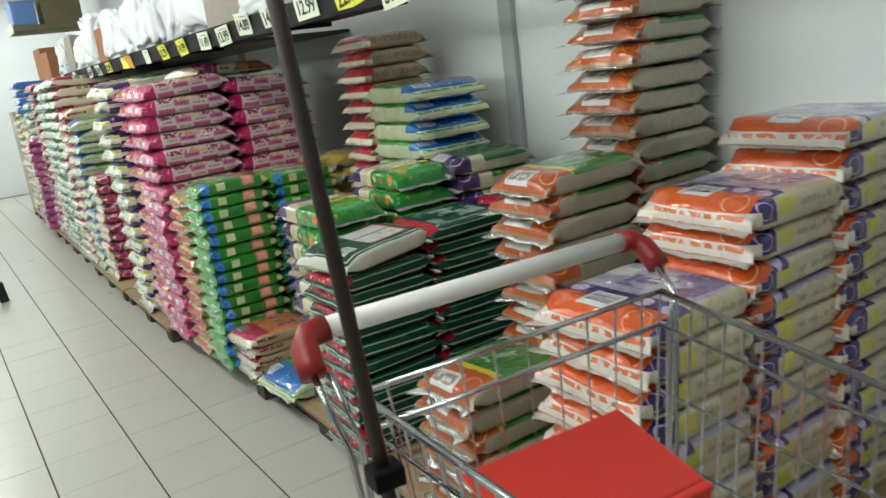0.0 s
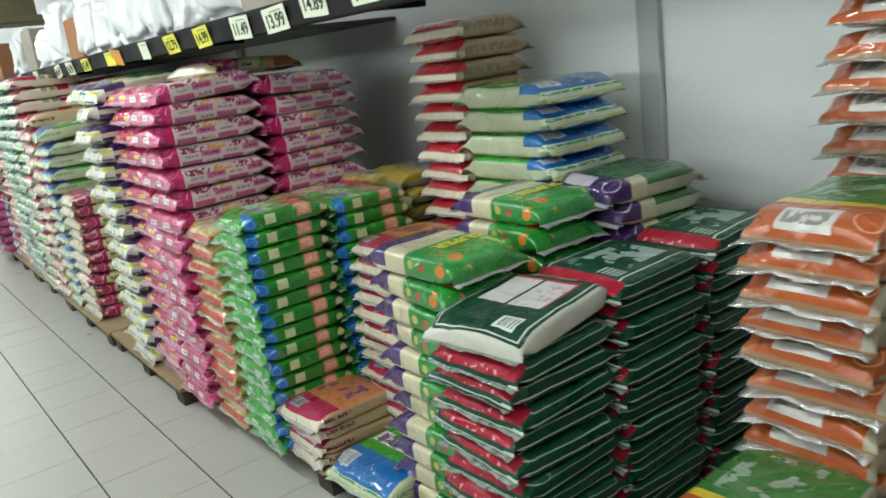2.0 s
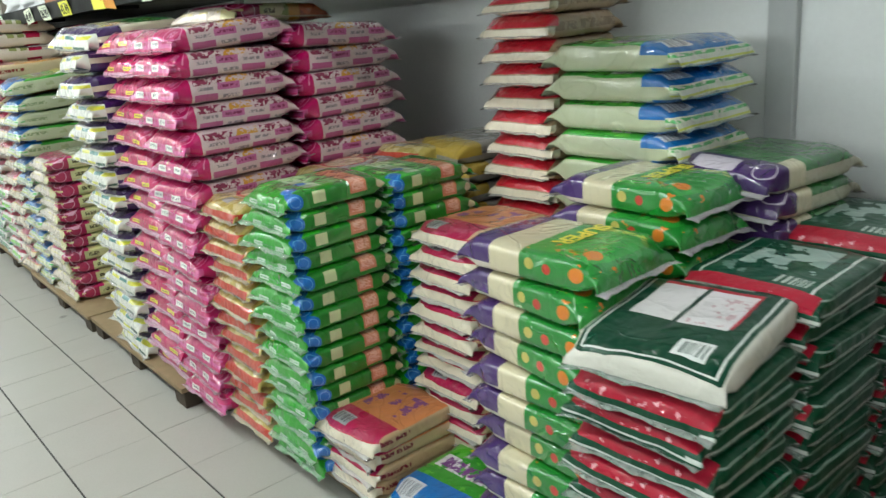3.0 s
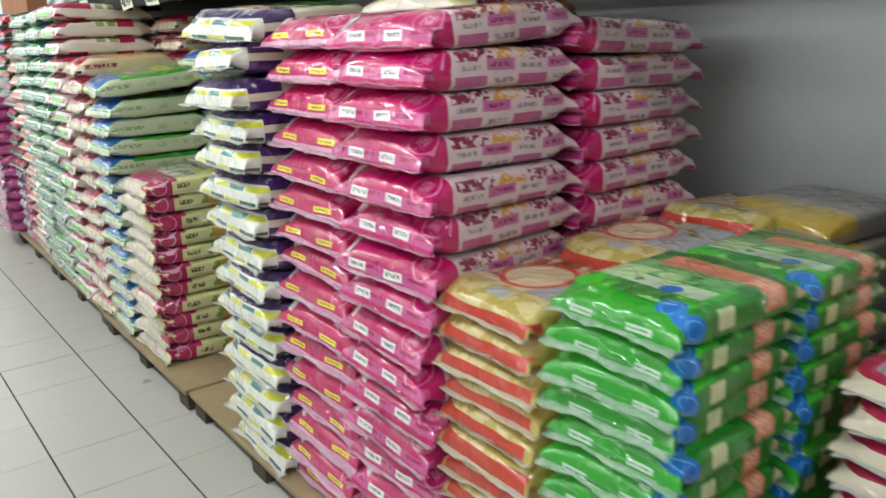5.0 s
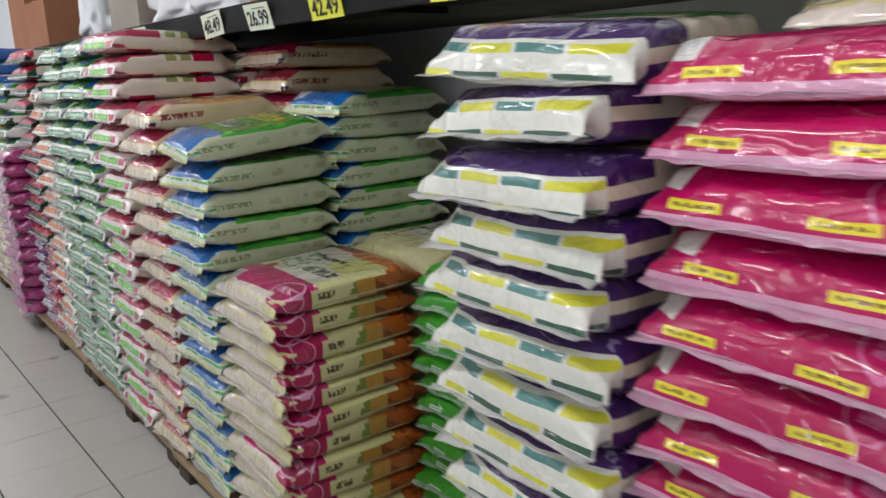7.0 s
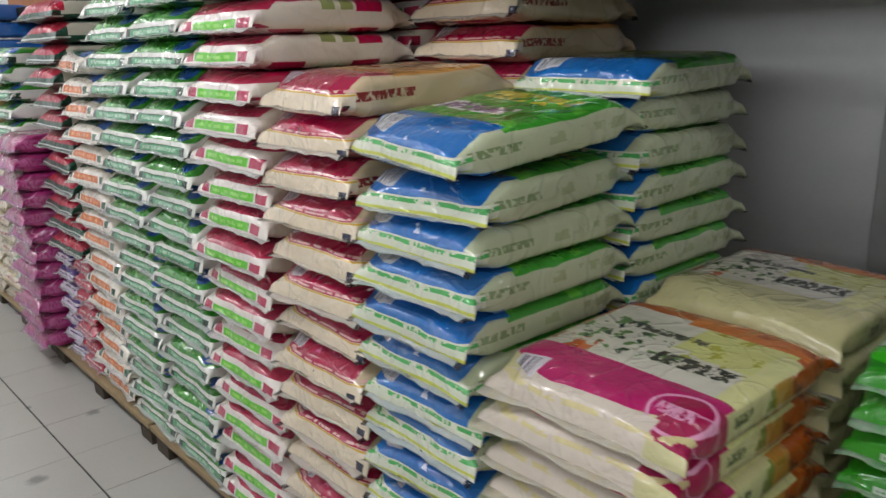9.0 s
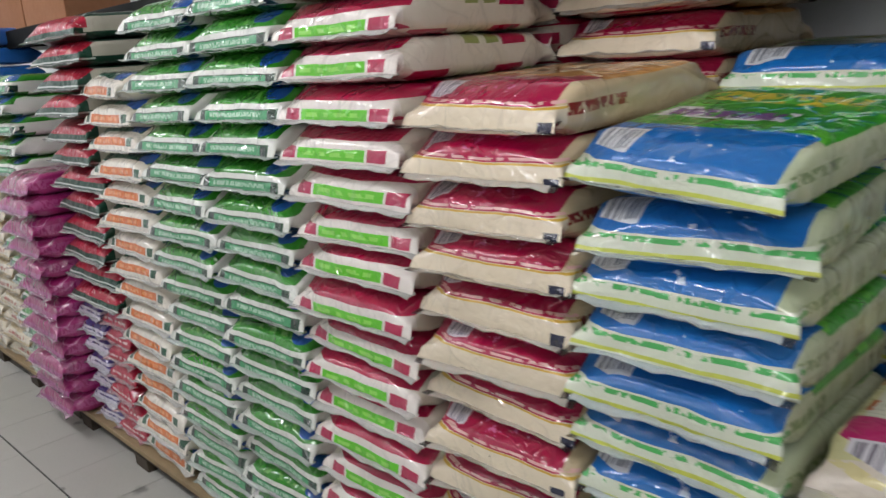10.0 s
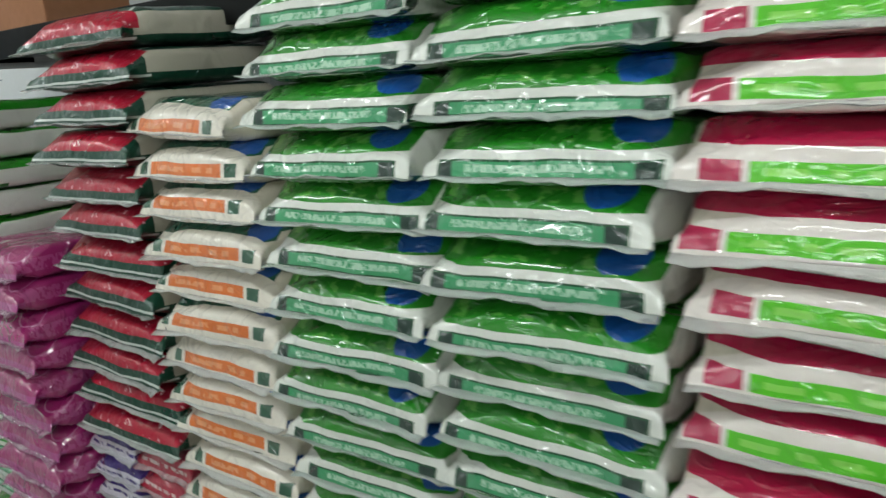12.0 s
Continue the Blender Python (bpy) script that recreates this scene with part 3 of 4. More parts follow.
        (hexa("b00840"), (-0.1, 0.36), (0.04, 0.98), (0.7, 1.1), A), (hexa("8f9a5a"), (0.4, 0.6), A, (0.72, 1.1), A), (hexa("d8d4c0"), (0.48, 0.52), A, (0.72, 1.1), A),
        (hexa("b00840"), (0.62, 0.78), A, (0.66, 1.1), A), (hexa("a8163c"), (0.12, 0.3), (-0.1, 0.1), (-0.1, 0.2), A), (hexa("a8163c"), (0.58, 0.76), (-0.1, 0.1), (-0.1, 0.2), A),
        (hexa("e8e0d8"), (-0.1, 0.07), A, (-0.1, 0.7), A),
        (hexa("57c81e"), END, (0.22, 0.8), (0.24, 0.5), A), (hexa("8cdc58"), END, (0.26, 0.76), (0.32, 0.42), ("text", 1, 9)),
        (hexa("b52a50"), END, (0.06, 0.2), (0.24, 0.52), A), (hexa("b52a50"), END, (0.82, 0.94), (0.24, 0.52), A)],
        "white rice bag with crimson top and lime green label, stacked"),
    "crimson_cream": ((0.49, 0.375, 0.094), hexa("cdb894"), hexa("e6dccb"), [
        (hexa("d59a50"), (0.3, 1.1), (0.04, 0.96), (0.74, 1.1), A), (hexa("c8803c"), (0.4, 0.9), (0.2, 0.8), (0.8, 1.1), ("blots", 10, 0.52)),
        (hexa("8a2f2a"), (0.08, 0.4), (-0.1, 0.1), (0.42, 0.62), ("text", 0, 40)),
        (hexa("a80840"), (-0.1, 0.3), (0.06, 1.1), (0.6, 1.1), A), (hexa("d0689a"), (0.02, 0.28), (0.3, 0.6), (0.8, 1.1), ("blots", 30, 0.6)),
        (hexa("d9d4dc"), (0.06, 0.18), (0.72, 0.9), (0.7, 1.1), A), (hexa("82808c"), (0.07, 0.17), (0.74, 0.88), (0.7, 1.1), ("bars", 1, 60)),
        (hexa("e2d4ba"), (-0.1, 0.09), A, (-0.1, 0.6), A), (hexa("d0a840"), (-0.1, 0.09), A, (0.55, 0.59), A), (hexa("e0b0aa"), (-0.1, 0.09), A, (0.63, 0.68), ("blots", 45, 0.45)),
        (hexa("c8304a"), (-0.1, 0.09), A, (0.03, 0.1), A), (hexa("22263f"), (-0.1, 0.06), (0.02, 0.1), (0.1, 0.36), A)],
        "crimson and cream plastic rice bag with a yellow line, stacked"),
    "orange_label": ((0.46, 0.375, 0.089), hexa("ddd6c4"), WHITE, [
        (hexa("0f5a42"), (0.08, 1.1), (0.04, 0.96), (0.7, 1.1), A), (hexa("1b57a8"), (0.05, 0.25), (0.03, 0.3), (0.6, 1.1), ("disc", 0, 1, 0.14, 0.14, 0.035)),
        (hexa("e6e0d2"), (-0.1, 0.08), A, A, A), (hexa("e0722a"), END, (0.2, 0.84), (0.3, 0.58), A), (hexa("ec9a62"), END, (0.28, 0.78), (0.38, 0.5), ("text", 1, 10)),
        (hexa("2f5a44"), END, (0.08, 0.17), (0.3, 0.58), A), (hexa("2f5a44"), END, (0.87, 0.94), (0.3, 0.58), A)],
        "white rice bag with an orange end label, stacked"),
    "magenta": ((0.46, 0.38, 0.089), hexa("a3246c"), hexa("c06aa0"), [
        (hexa("c26a9c"), (0.06, 0.3), (0.0, 0.4), (0.5, 1.1), ("ring", 0, 1, 0.14, 0.16, 0.035)), (hexa("b84a8a"), (0.06, 0.9), (-0.1, 0.1), (0.3, 0.7), ("text", 0, 26)), (hexa("7a1c55"), (0.2, 0.8), (0.2, 0.8), (0.8, 1.1), ("blots", 8, 0.5)),
        (hexa("ad4488"), (-0.1, 0.08), A, (0.1, 0.36), A)],
        "magenta plastic rice bag in a chest-high stack"),
    "purple_white": ((0.4, 0.22, 0.075), hexa("d8d4e2"), hexa("e6e4ee"), [
        (hexa("3a2478"), (-0.1, 1.1), A, (0.56, 1.1), A), (hexa("d8d4e2"), (-0.1, 0.3), A, (0.66, 1.1), ("blots", 24, 0.6)), (hexa("3a2478"), (-0.1, 0.1), A, (0.34, 0.44), ("text", 1, 14))],
        "purple and white chequered plastic rice bag, stacked"),
    "red_small": ((0.4, 0.24, 0.075), hexa("b81c3c"), hexa("d89aa4"), [
        (hexa("e8c4c4"), (-0.1, 0.12), (0.1, 0.9), (0.3, 0.42), ("text", 1, 12))],
        "red plastic rice bag at the foot of a stack"),
    "beige": ((0.46, 0.37, 0.09), hexa("c9b48e"), hexa("e0d6c0"), [
        (hexa("b08a5c"), (0.1, 0.9), (-0.1, 0.1), (0.35, 0.65), ("text", 0, 12)), (hexa("ded3bb"), (-0.1, 0.12), A, (0.3, 0.7), A), (hexa("b5544a"), (-0.1, 0.1), (0.2, 0.8), (0.38, 0.56), ("text", 1, 14))],
        "beige plastic rice bag in a far stack"),
    "blue": ((0.46, 0.37, 0.09), hexa("1a66b8"), hexa("a8c8e6"), [
        (hexa("d9e4ee"), (-0.1, 0.12), (0.1, 0.9), (0.3, 0.5), ("text", 1, 14))],
        "blue plastic rice bag on top of a far stack"),
    "olive": ((0.46, 0.37, 0.09), hexa("a8a05a"), hexa("d8d4a8"), [
        (hexa("d9d4a0"), (-0.1, 0.12), A, (0.4, 0.7), A)],
        "olive yellow plastic rice bag in a far stack"),
    "grey": ((0.38, 0.3, 0.075), hexa("8f8c86"), hexa("c8c6c0"), [
        (hexa("b59a3f"), (-0.1, 0.3), A, (0.4, 1.1), A)],
        "grey and gold plastic rice bag by the wall"),
}

size, base, clear, layers, label = DESIGNS["dark_green"]
DESIGNS["dark_green_large"] = ((0.48, 0.42, 0.088), hexa("123f2f"), hexa("c8ccc8"), [(hexa("b9b4a4"), (0.1, 1.1), (-0.1, 0.09), (0.3, 0.85), A)] + layers[2:],
                               "dark green rice bag with red end and grey sides, stacked")
DESIGNS["dark_green_top"] = ((0.4, 0.32, 0.07), hexa("cfcfc4"), clear, [
    (hexa("06402c"), (0.03, 1.1), (0.07, 0.97), (0.6, 1.1), A), (hexa("d4dad6"), (0.05, 0.97), (0.1, 0.94), (0.68, 1.1), A), (hexa("06402c"), (0.06, 0.96), (0.115, 0.925), (0.68, 1.1), A),
    (hexa("b8283c"), (0.4, 0.81), (0.2, 0.84), (0.72, 1.1), A), (hexa("dcd8da"), (0.38, 0.78), (0.22, 0.84), (0.72, 1.1), A), (hexa("1c3a30"), (0.3, 0.8), (0.52, 0.55), (0.72, 1.1), A),
    (hexa("c8aab0"), (0.4, 0.72), (0.22, 0.48), (0.74, 1.1), ("blots", 40, 0.58)), (hexa("dfe4e2"), (0.1, 0.24), (0.2, 0.4), (0.72, 1.1), A), (hexa("707c78"), (0.12, 0.22), (0.22, 0.38), (0.72, 1.1), ("bars", 1, 60)),
    (hexa("9fb0a8"), (0.84, 0.92), (0.3, 0.8), (0.72, 1.1), ("text", 1, 10))], "dark green rice bag with white label lying askew on top")

DESIGNS["green_purple"] = ((0.38, 0.3, 0.076), hexa("b9b59c"), hexa("d9d2da"), [
    (hexa("257030"), (0.2, 1.1), (0.02, 0.98), (0.6, 1.1), A), (hexa("3c8a40"), (0.4, 0.9), (0.2, 0.8), (0.8, 1.1), ("blots", 12, 0.55)),
    (hexa("c9c2a4"), (0.22, 0.4), (-0.1, 0.15), A, A), (hexa("40245f"), (-0.1, 0.24), A, (0.2, 1.1), A), (hexa("d0c8d4"), (0.03, 0.18), (0.4, 0.85), (0.72, 1.1), A),
    (hexa("b9aec4"), (0.02, 0.24), (0.02, 0.3), (0.6, 1.1), ("ring", 0, 1, 0.12, 0.14, 0.028))],
    "dark green rice bag with purple end and white label, stacked")
size, base, clear, layers, label = DESIGNS["harvest"]
DESIGNS["harvest_back"] = (size, base, clear, layers[:15], "cream rice bag printed with vegetables, by the wall")

# ---- plain materials ----
M_WALL = simple("wall_paint", hexa("dadedf"), 0.6, grain=0.08, scale=60, relief=0.1, stain=0.1, stain_scale=1.2)
M_DIM = simple("grey_paint", hexa("7c7e7e"), 0.7)
M_POST = simple("post_paint", hexa("a9adae"), 0.5, stain=0.12)
M_CEIL = simple("ceiling_paint", hexa("e2e2de"), 0.8)
M_TILE = Nodes("floor_tile")
M_GROUT = simple("grout", hexa("4a4946"), 0.9, grain=0.3)
M_BLACK = simple("black_steel", hexa("0b0d0c"), 0.55, grain=0.1)
M_BLACK.node_tree.nodes["Principled BSDF"].inputs["Specular IOR Level"].default_value = 0.15
M_SHELF = simple("shelf_board", hexa("403d39"), 0.6)
M_POLE = simple("brown_steel", hexa("2c201b"), 0.5, grain=0.2)
M_CHROME = simple("chrome_wire", hexa("c8cacc"), 0.22, metal=1.0, grain=0.06, relief=0.03)
M_REDPLASTIC = simple("red_plastic", hexa("8f2020"), 0.35, relief=0.05, grain=0.08)
M_SEAT = simple("seat_plastic", hexa("d4372c"), 0.4, relief=0.05, grain=0.08)
M_HANDLE = simple("white_plastic", hexa("e4e4e0"), 0.35, relief=0.05, grain=0.05)
M_RUBBER = simple("rubber", hexa("202020"), 0.8)
M_PLY = simple("plywood", hexa("a08a68"), 0.7, grain=0.35, scale=18, relief=0.25, stain=0.3)
M_TIMBER = simple("pallet_timber", hexa("4a4034"), 0.8, grain=0.4, scale=22, relief=0.35, stain=0.4)
M_TAGW = simple("tag_white", hexa("e2ead2"), 0.5, relief=0.03, grain=0.04, stain=0.05)
M_TAGY = simple("tag_yellow", hexa("e6e64e"), 0.5, relief=0.03, grain=0.04, stain=0.05)
M_TAGO = simple("tag_orange", hexa("e09a3c"), 0.5, relief=0.03)
M_SMALLPRINT = simple("small_print", hexa("8c8f86"), 0.6, relief=0.0)
M_INK = simple("ink", hexa("1c1c1c"), 0.6, relief=0.0)
M_PACK = simple("white_film", hexa("e6e9ec"), 0.3, relief=0.3, grain=0.05, scale=12, coat=0.3)
M_CARTON = simple("carton", hexa("a5714f"), 0.85, grain=0.2, scale=40, relief=0.1, stain=0.15)
M_CARTON2 = simple("carton_grey", hexa("a39a8e"), 0.85, grain=0.2, scale=40, relief=0.1, stain=0.15)
M_TAPE = simple("tape", hexa("c0a27c"), 0.3)
M_BATTEN = simple("batten_body", hexa("e0e0dc"), 0.5)
M_OLIVE = simple("olive_board", hexa("7d7458"), 0.8, grain=0.2, scale=40, stain=0.15)
M_BLUEBOX = simple("blue_plastic", hexa("6f9ad8"), 0.4)
m = Nodes("tube")
m.bsdf.inputs["Emission Color"].default_value = (0.95, 1.0, 0.97, 1)
m.bsdf.inputs["Emission Strength"].default_value = 9.0
M_TUBE = m.mat
m = M_TILE
v = m.shifted(31.0)
cloud, speck = m.noise(v, 3.0, 5, 0.6), m.noise(v, 160, 2)
scuff = m.noise(m.coord.outputs["Object"], 22, 3, 0.6)
world_v = m.add("ShaderNodeNewGeometry").outputs["Position"]
dirt = m.noise(world_v, 2.3, 5, 0.65)
col = m.mix(m.spread(cloud, 0.3, 0.7, 0.0, 0.3), hexa("b9b8b1"), hexa("b2b0a9"))
col = m.mix(m.spread(speck, 0.4, 0.7, 0.0, 0.1), col, hexa("86847c"))
col = m.mix(m.spread(dirt, 0.45, 0.8, 0.0, 0.1), col, hexa("8a877e"))
# dark trodden spots on the aisle floor
flat = m.add("ShaderNodeSeparateXYZ")
m.plug(flat.inputs[0], world_v)
for sx, sy, sr in ((0.808, 8.853, 0.028), (0.482, 8.44, 0.034), (0.869, 9.637, 0.02), (0.83, 6.29, 0.022), (0.62, 9.1, 0.016)):
    dx, dy = m.math("SUBTRACT", flat.outputs[0], sx), m.math("SUBTRACT", flat.outputs[1], sy)
    d = m.math("SQRT", m.math("ADD", m.math("MULTIPLY", dx, dx), m.math("MULTIPLY", dy, dy)))
    d = m.math("ADD", d, m.math("MULTIPLY", m.math("SUBTRACT", scuff, 0.5), 0.05))
    col = m.mix(m.spread(d, sr * 0.5, sr * 1.2, 0.6, 0.0), col, hexa("504f4a"))
m.plug(m.bsdf.inputs["Base Color"], col)
m.bsdf.inputs["Roughness"].default_value = 0.3
M_TILE = m.mat


# ---- mesh helpers ----
def mesh_of(name, bm, material, smooth=False):
    me = bpy.data.meshes.new(name)
    bm.to_mesh(me)
    bm.free()
    me.materials.append(material)
    if smooth:
        for p in me.polygons:
            p.use_smooth = True
    return me


def part(name, bm, material, parent=None, label="", smooth=False, m=None):
    ob = new(name, mesh_of(name, bm, material, smooth))
    ob.parent = parent
    if m is not None:
        ob.matrix_basis = m
    return tagged(ob, label)


def empty(name, m, label, category, group="", kind=""):
    ob = new(name)
    ob.empty_display_size = 0.1
    ob.matrix_basis = m
    return tagged(ob, label, category, group, kind)


def add_box(bm, x0, x1, y0, y1, z0, z1, bevel=0.0):
    made = bmesh.ops.create_cube(bm, size=1.0, matrix=Matrix.LocRotScale(((x0 + x1) / 2, (y0 + y1) / 2, (z0 + z1) / 2), None, (x1 - x0, y1 - y0, z1 - z0)))
    if bevel:
        edges = list({e for vert in made["verts"] for e in vert.link_edges})
        bmesh.ops.bevel(bm, geom=edges, offset=bevel, segments=2, affect="EDGES", profile=0.6)
    return bm


def box(*a, **k):
    return add_box(bmesh.new(), *a, **k)


def add_tube(bm, points, radius, sides=8):
    """A round bar along a line of points, with closed ends."""
    points = [Vector(p) for p in points]
    rings = []
    for i, p in enumerate(points):
        way = (points[min(i + 1, len(points) - 1)] - points[max(i - 1, 0)]).normalized()
        q = way.to_track_quat("Z", "Y")
        rings.append([bm.verts.new(p + q @ Vector((radius * math.cos(2 * math.pi * k / sides), radius * math.sin(2 * math.pi * k / sides), 0))) for k in range(sides)])
    for a, b in zip(rings, rings[1:]):
        for k in range(sides):
            bm.faces.new((a[k], a[(k + 1) % sides], b[(k + 1) % sides], b[k]))
    bm.faces.new(rings[0][::-1]), bm.faces.new(rings[-1])
    return bm


def tube(points, radius, sides=8):
    return add_tube(bmesh.new(), points, radius, sides)


# ---- setting ----
WALL_X, Y0, Y1, LEFT = 2.25, -2.2, 15.0, -16.0
tagged(part("wall_east", box(WALL_X, WALL_X + 0.15, Y0, Y1, 0, CEILING), M_WALL), "white painted shop wall behind the stacks", "wall", kind="structure")
tagged(part("wall_west", box(LEFT - 0.15, LEFT, Y0, Y1, 0, CEILING), M_WALL), "white painted shop wall", "wall", kind="structure")
# unseen partition, added to shade the lower stacks from the outer lamp rows
tagged(part("wall_aisle", box(-1.95, -1.8, Y0, 13.5, 0, 1.65), M_POST), "unseen low wall added to keep far lamp light off lower stacks", "wall", kind="structure")
# unseen closing wall, kept grey so that the bag sides mirror less brightness
tagged(part("wall_south", box(LEFT, WALL_X, Y0 - 0.15, Y0, 0, CEILING), M_DIM), "unseen grey wall closing the shop, darkened to dull reflections", "wall", kind="structure")
tagged(part("wall_north", box(LEFT, WALL_X, Y1, Y1 + 0.15, 0, CEILING), M_WALL), "white painted wall at the end of the aisle", "wall", kind="structure")
tagged(part("ceiling", box(LEFT, WALL_X, Y0, Y1, CEILING, CEILING + 0.1), M_CEIL), "plain white ceiling", "ceiling", kind="structure")
for py in (2.83, 6.36, 10.0):
    tagged(part("post", box(WALL_X - 0.03, WALL_X - 0.002, py - 0.045, py + 0.045, 0, 2.9, bevel=0.004), M_POST), "grey painted upright post on the wall", "post", kind="structure")
# unseen fixtures for every row, the added outer ones too
for lx, ly in [(row[0], y) for row in LAMP_ROWS for y in np.arange(-0.4, 14.5, 1.7)]:
    lamp = empty("ceiling_light", pose(lx, ly, CEILING), "unseen white fluorescent batten on the ceiling", "light", "ceiling lights")
    part("batten", box(-0.09, 0.09, -0.84, 0.84, -0.06, 0, bevel=0.008), M_BATTEN, lamp)
    for s in (-0.045, 0.045):
        part("tube", tube([(s, -0.75, -0.085), (s, 0.75, -0.085)], 0.014, 10), M_TUBE, lamp, smooth=True)

# unseen fixtures that go with the added far-end lamp
for lx in (-1.2, 0.6):
    lamp = empty("ceiling_light", pose(lx, 13.9, CEILING, 0, 0, 90), "unseen white fluorescent batten on the ceiling", "light", "ceiling lights")
    part("batten", box(-0.09, 0.09, -0.84, 0.84, -0.06, 0, bevel=0.008), M_BATTEN, lamp)
    for s in (-0.045, 0.045):
        part("tube", tube([(s, -0.75, -0.085), (s, 0.75, -0.085)], 0.014, 10), M_TUBE, lamp, smooth=True)

# ---- rice bags ----
def bag_mesh(name, size, seed, material, sag=1.0):
    """A filled film bag lying flat: a boxed pillow that narrows to a seam at both ends, with pointed corners."""
    L, W, H = size
    rng = random.Random(seed)
    ph = [rng.uniform(0, 100) for _ in range(3)]
    stations = [-1, -0.99, -0.975, -0.955, -0.93, -0.88, -0.8, -0.7, -0.56, -0.4, -0.2, 0, 0.2, 0.4, 0.6, 0.7, 0.8, 0.88, 0.95, 0.98, 1]
    n = 32
    bm = bmesh.new()
    rings = []
    for u in stations:
        e = max(0.0, (abs(u) - 0.72) / 0.28)
        close = max(0.0, (e - 0.82) / 0.18)
        tall = (1 - 0.46 * e ** 1.5) * (1 - 0.85 * close ** 2.6)
        wide = 1.0 - 0.035 * math.sin(math.pi * min(1, e * 1.1)) + 0.03 * e ** 5
        seam = -0.11 * H * e ** 1.5 - 0.2 * H * close ** 1.5
        ring = []
        for k in range(n):
            a = 2 * math.pi * (k + 0.5) / n
            c, s = math.cos(a), math.sin(a)
            y = math.copysign(abs(c) ** (0.27 + 0.42 * e), c) * W / 2 * wide
            z = math.copysign(abs(s) ** (0.36 + 0.22 * e), s) * H / 2 * tall
            edge = max(0.0, (abs(y) / (W / 2) - 0.46) / 0.54)
            z *= 1 - (0.9 if y > 0 else 0.5) * min(1.0, e * 1.3) * edge ** 1.25
            x = u * L / 2 * (1 + 0.012 * e * edge)
            d = noise.noise(Vector((x * 8 + ph[0], y * 8, z * 8 + ph[1]))) * 0.009 + noise.noise(Vector((x * 24, y * 24 + ph[2], z * 18))) * 0.004
            d += 0.008 * e * (1 - e ** 6) * noise.noise(Vector((ph[1], y * 48, z * 16)))
            d *= sag
            ring.append(bm.verts.new((x + d * 0.9 * u, y * (1 + d * 1.4), H / 2 + seam + z * (1 + d * 6) + d * 0.2)))
        rings.append(ring)
    for a, b in zip(rings, rings[1:]):
        for k in range(n):
            bm.faces.new((a[k], b[k], b[(k + 1) % n], a[(k + 1) % n]))
    bm.faces.new(rings[0]), bm.faces.new(rings[-1][::-1])
    bmesh.ops.recalc_face_normals(bm, faces=bm.faces)
    return mesh_of(name, bm, material, True)


def seal_mesh(size, seed, material, side, reach=1.25):
    """The flat welded edge at one end of a bag, crinkled and drooping."""
    L, W, H = size
    rng = random.Random(seed)
    ph, droop = rng.uniform(0, 50), rng.uniform(-0.008, 0.004)
    bm = bmesh.new()
    rows = []
    for i in range(15):
        y = (i / 14 - 0.5) * W * 1.01
        wave = 0.0025 * math.sin(i * 1.1 + ph) + 0.002 * math.sin(i * 2.7 + ph * 2)
        out = reach * (0.009 + 0.004 * math.sin(i * 0.9 + ph) + 0.008 * abs(i / 7 - 1) ** 5)
        z = H / 2 - 0.31 * H
        pts = ((-0.008, 0, 0.0022), (0.008, wave * 0.5, 0.0012), (out, wave + droop, 0.0008))
        rows.append([[bm.verts.new((side * (L / 2 + px), y, z + pz + s * th)) for px, pz, th in pts] for s in (1, -1)])
    for a, b in zip(rows, rows[1:]):
        for s in (0, 1):
            for j in (0, 1):
                f = (a[s][j], a[s][j + 1], b[s][j + 1], b[s][j])
                bm.faces.new(f if s == 0 else f[::-1])
        bm.faces.new((a[0][2], a[1][2], b[1][2], b[0][2]))
    for end in (rows[0], rows[-1]):
        bm.faces.new((end[0][0], end[0][1], end[0][2], end[1][2], end[1][1], end[1][0]))
    bmesh.ops.recalc_face_normals(bm, faces=bm.faces)
    return mesh_of("seal", bm, material, True)


KIT = {}
for number, (design, (size, base, clear, layers, label)) in enumerate(DESIGNS.items()):
    look_print, look_film = printed(design + "_print", base, layers, size, shine=0.45 if design.startswith("dark_green") else 1.0), film(design + "_film", clear, design in ("cream_crimson", "kraft_red", "crimson_cream", "blue_green"), design == "orange_cream")
    KIT[design] = (size, label, [bag_mesh("rice_bag", size, 100 * number + k, look_print) for k in range(4)],
                   [[seal_mesh(size, 100 * number + k, look_film, side, 2.6 if design == "orange_cream" else 1.25) for side in (-1, 1)] for k in range(4)])
dice = random.Random(7)
NAMES = {d: d + "_rice_bag" for d in DESIGNS}


def bag(design, x, y, z, turn=0.0, tilt=0.0, roll=0.0, group=""):
    size, label, bodies, seals = KIT[design]
    k = dice.randrange(4)
    ob = new(NAMES[design], bodies[k])
    ob.matrix_basis = pose(x, y, z, roll, tilt, turn)
    tagged(ob, label, "rice bag", group or design.replace("_", " ") + " rice bags")
    for s in seals[k]:
        new("seal", s).parent = ob
    return ob


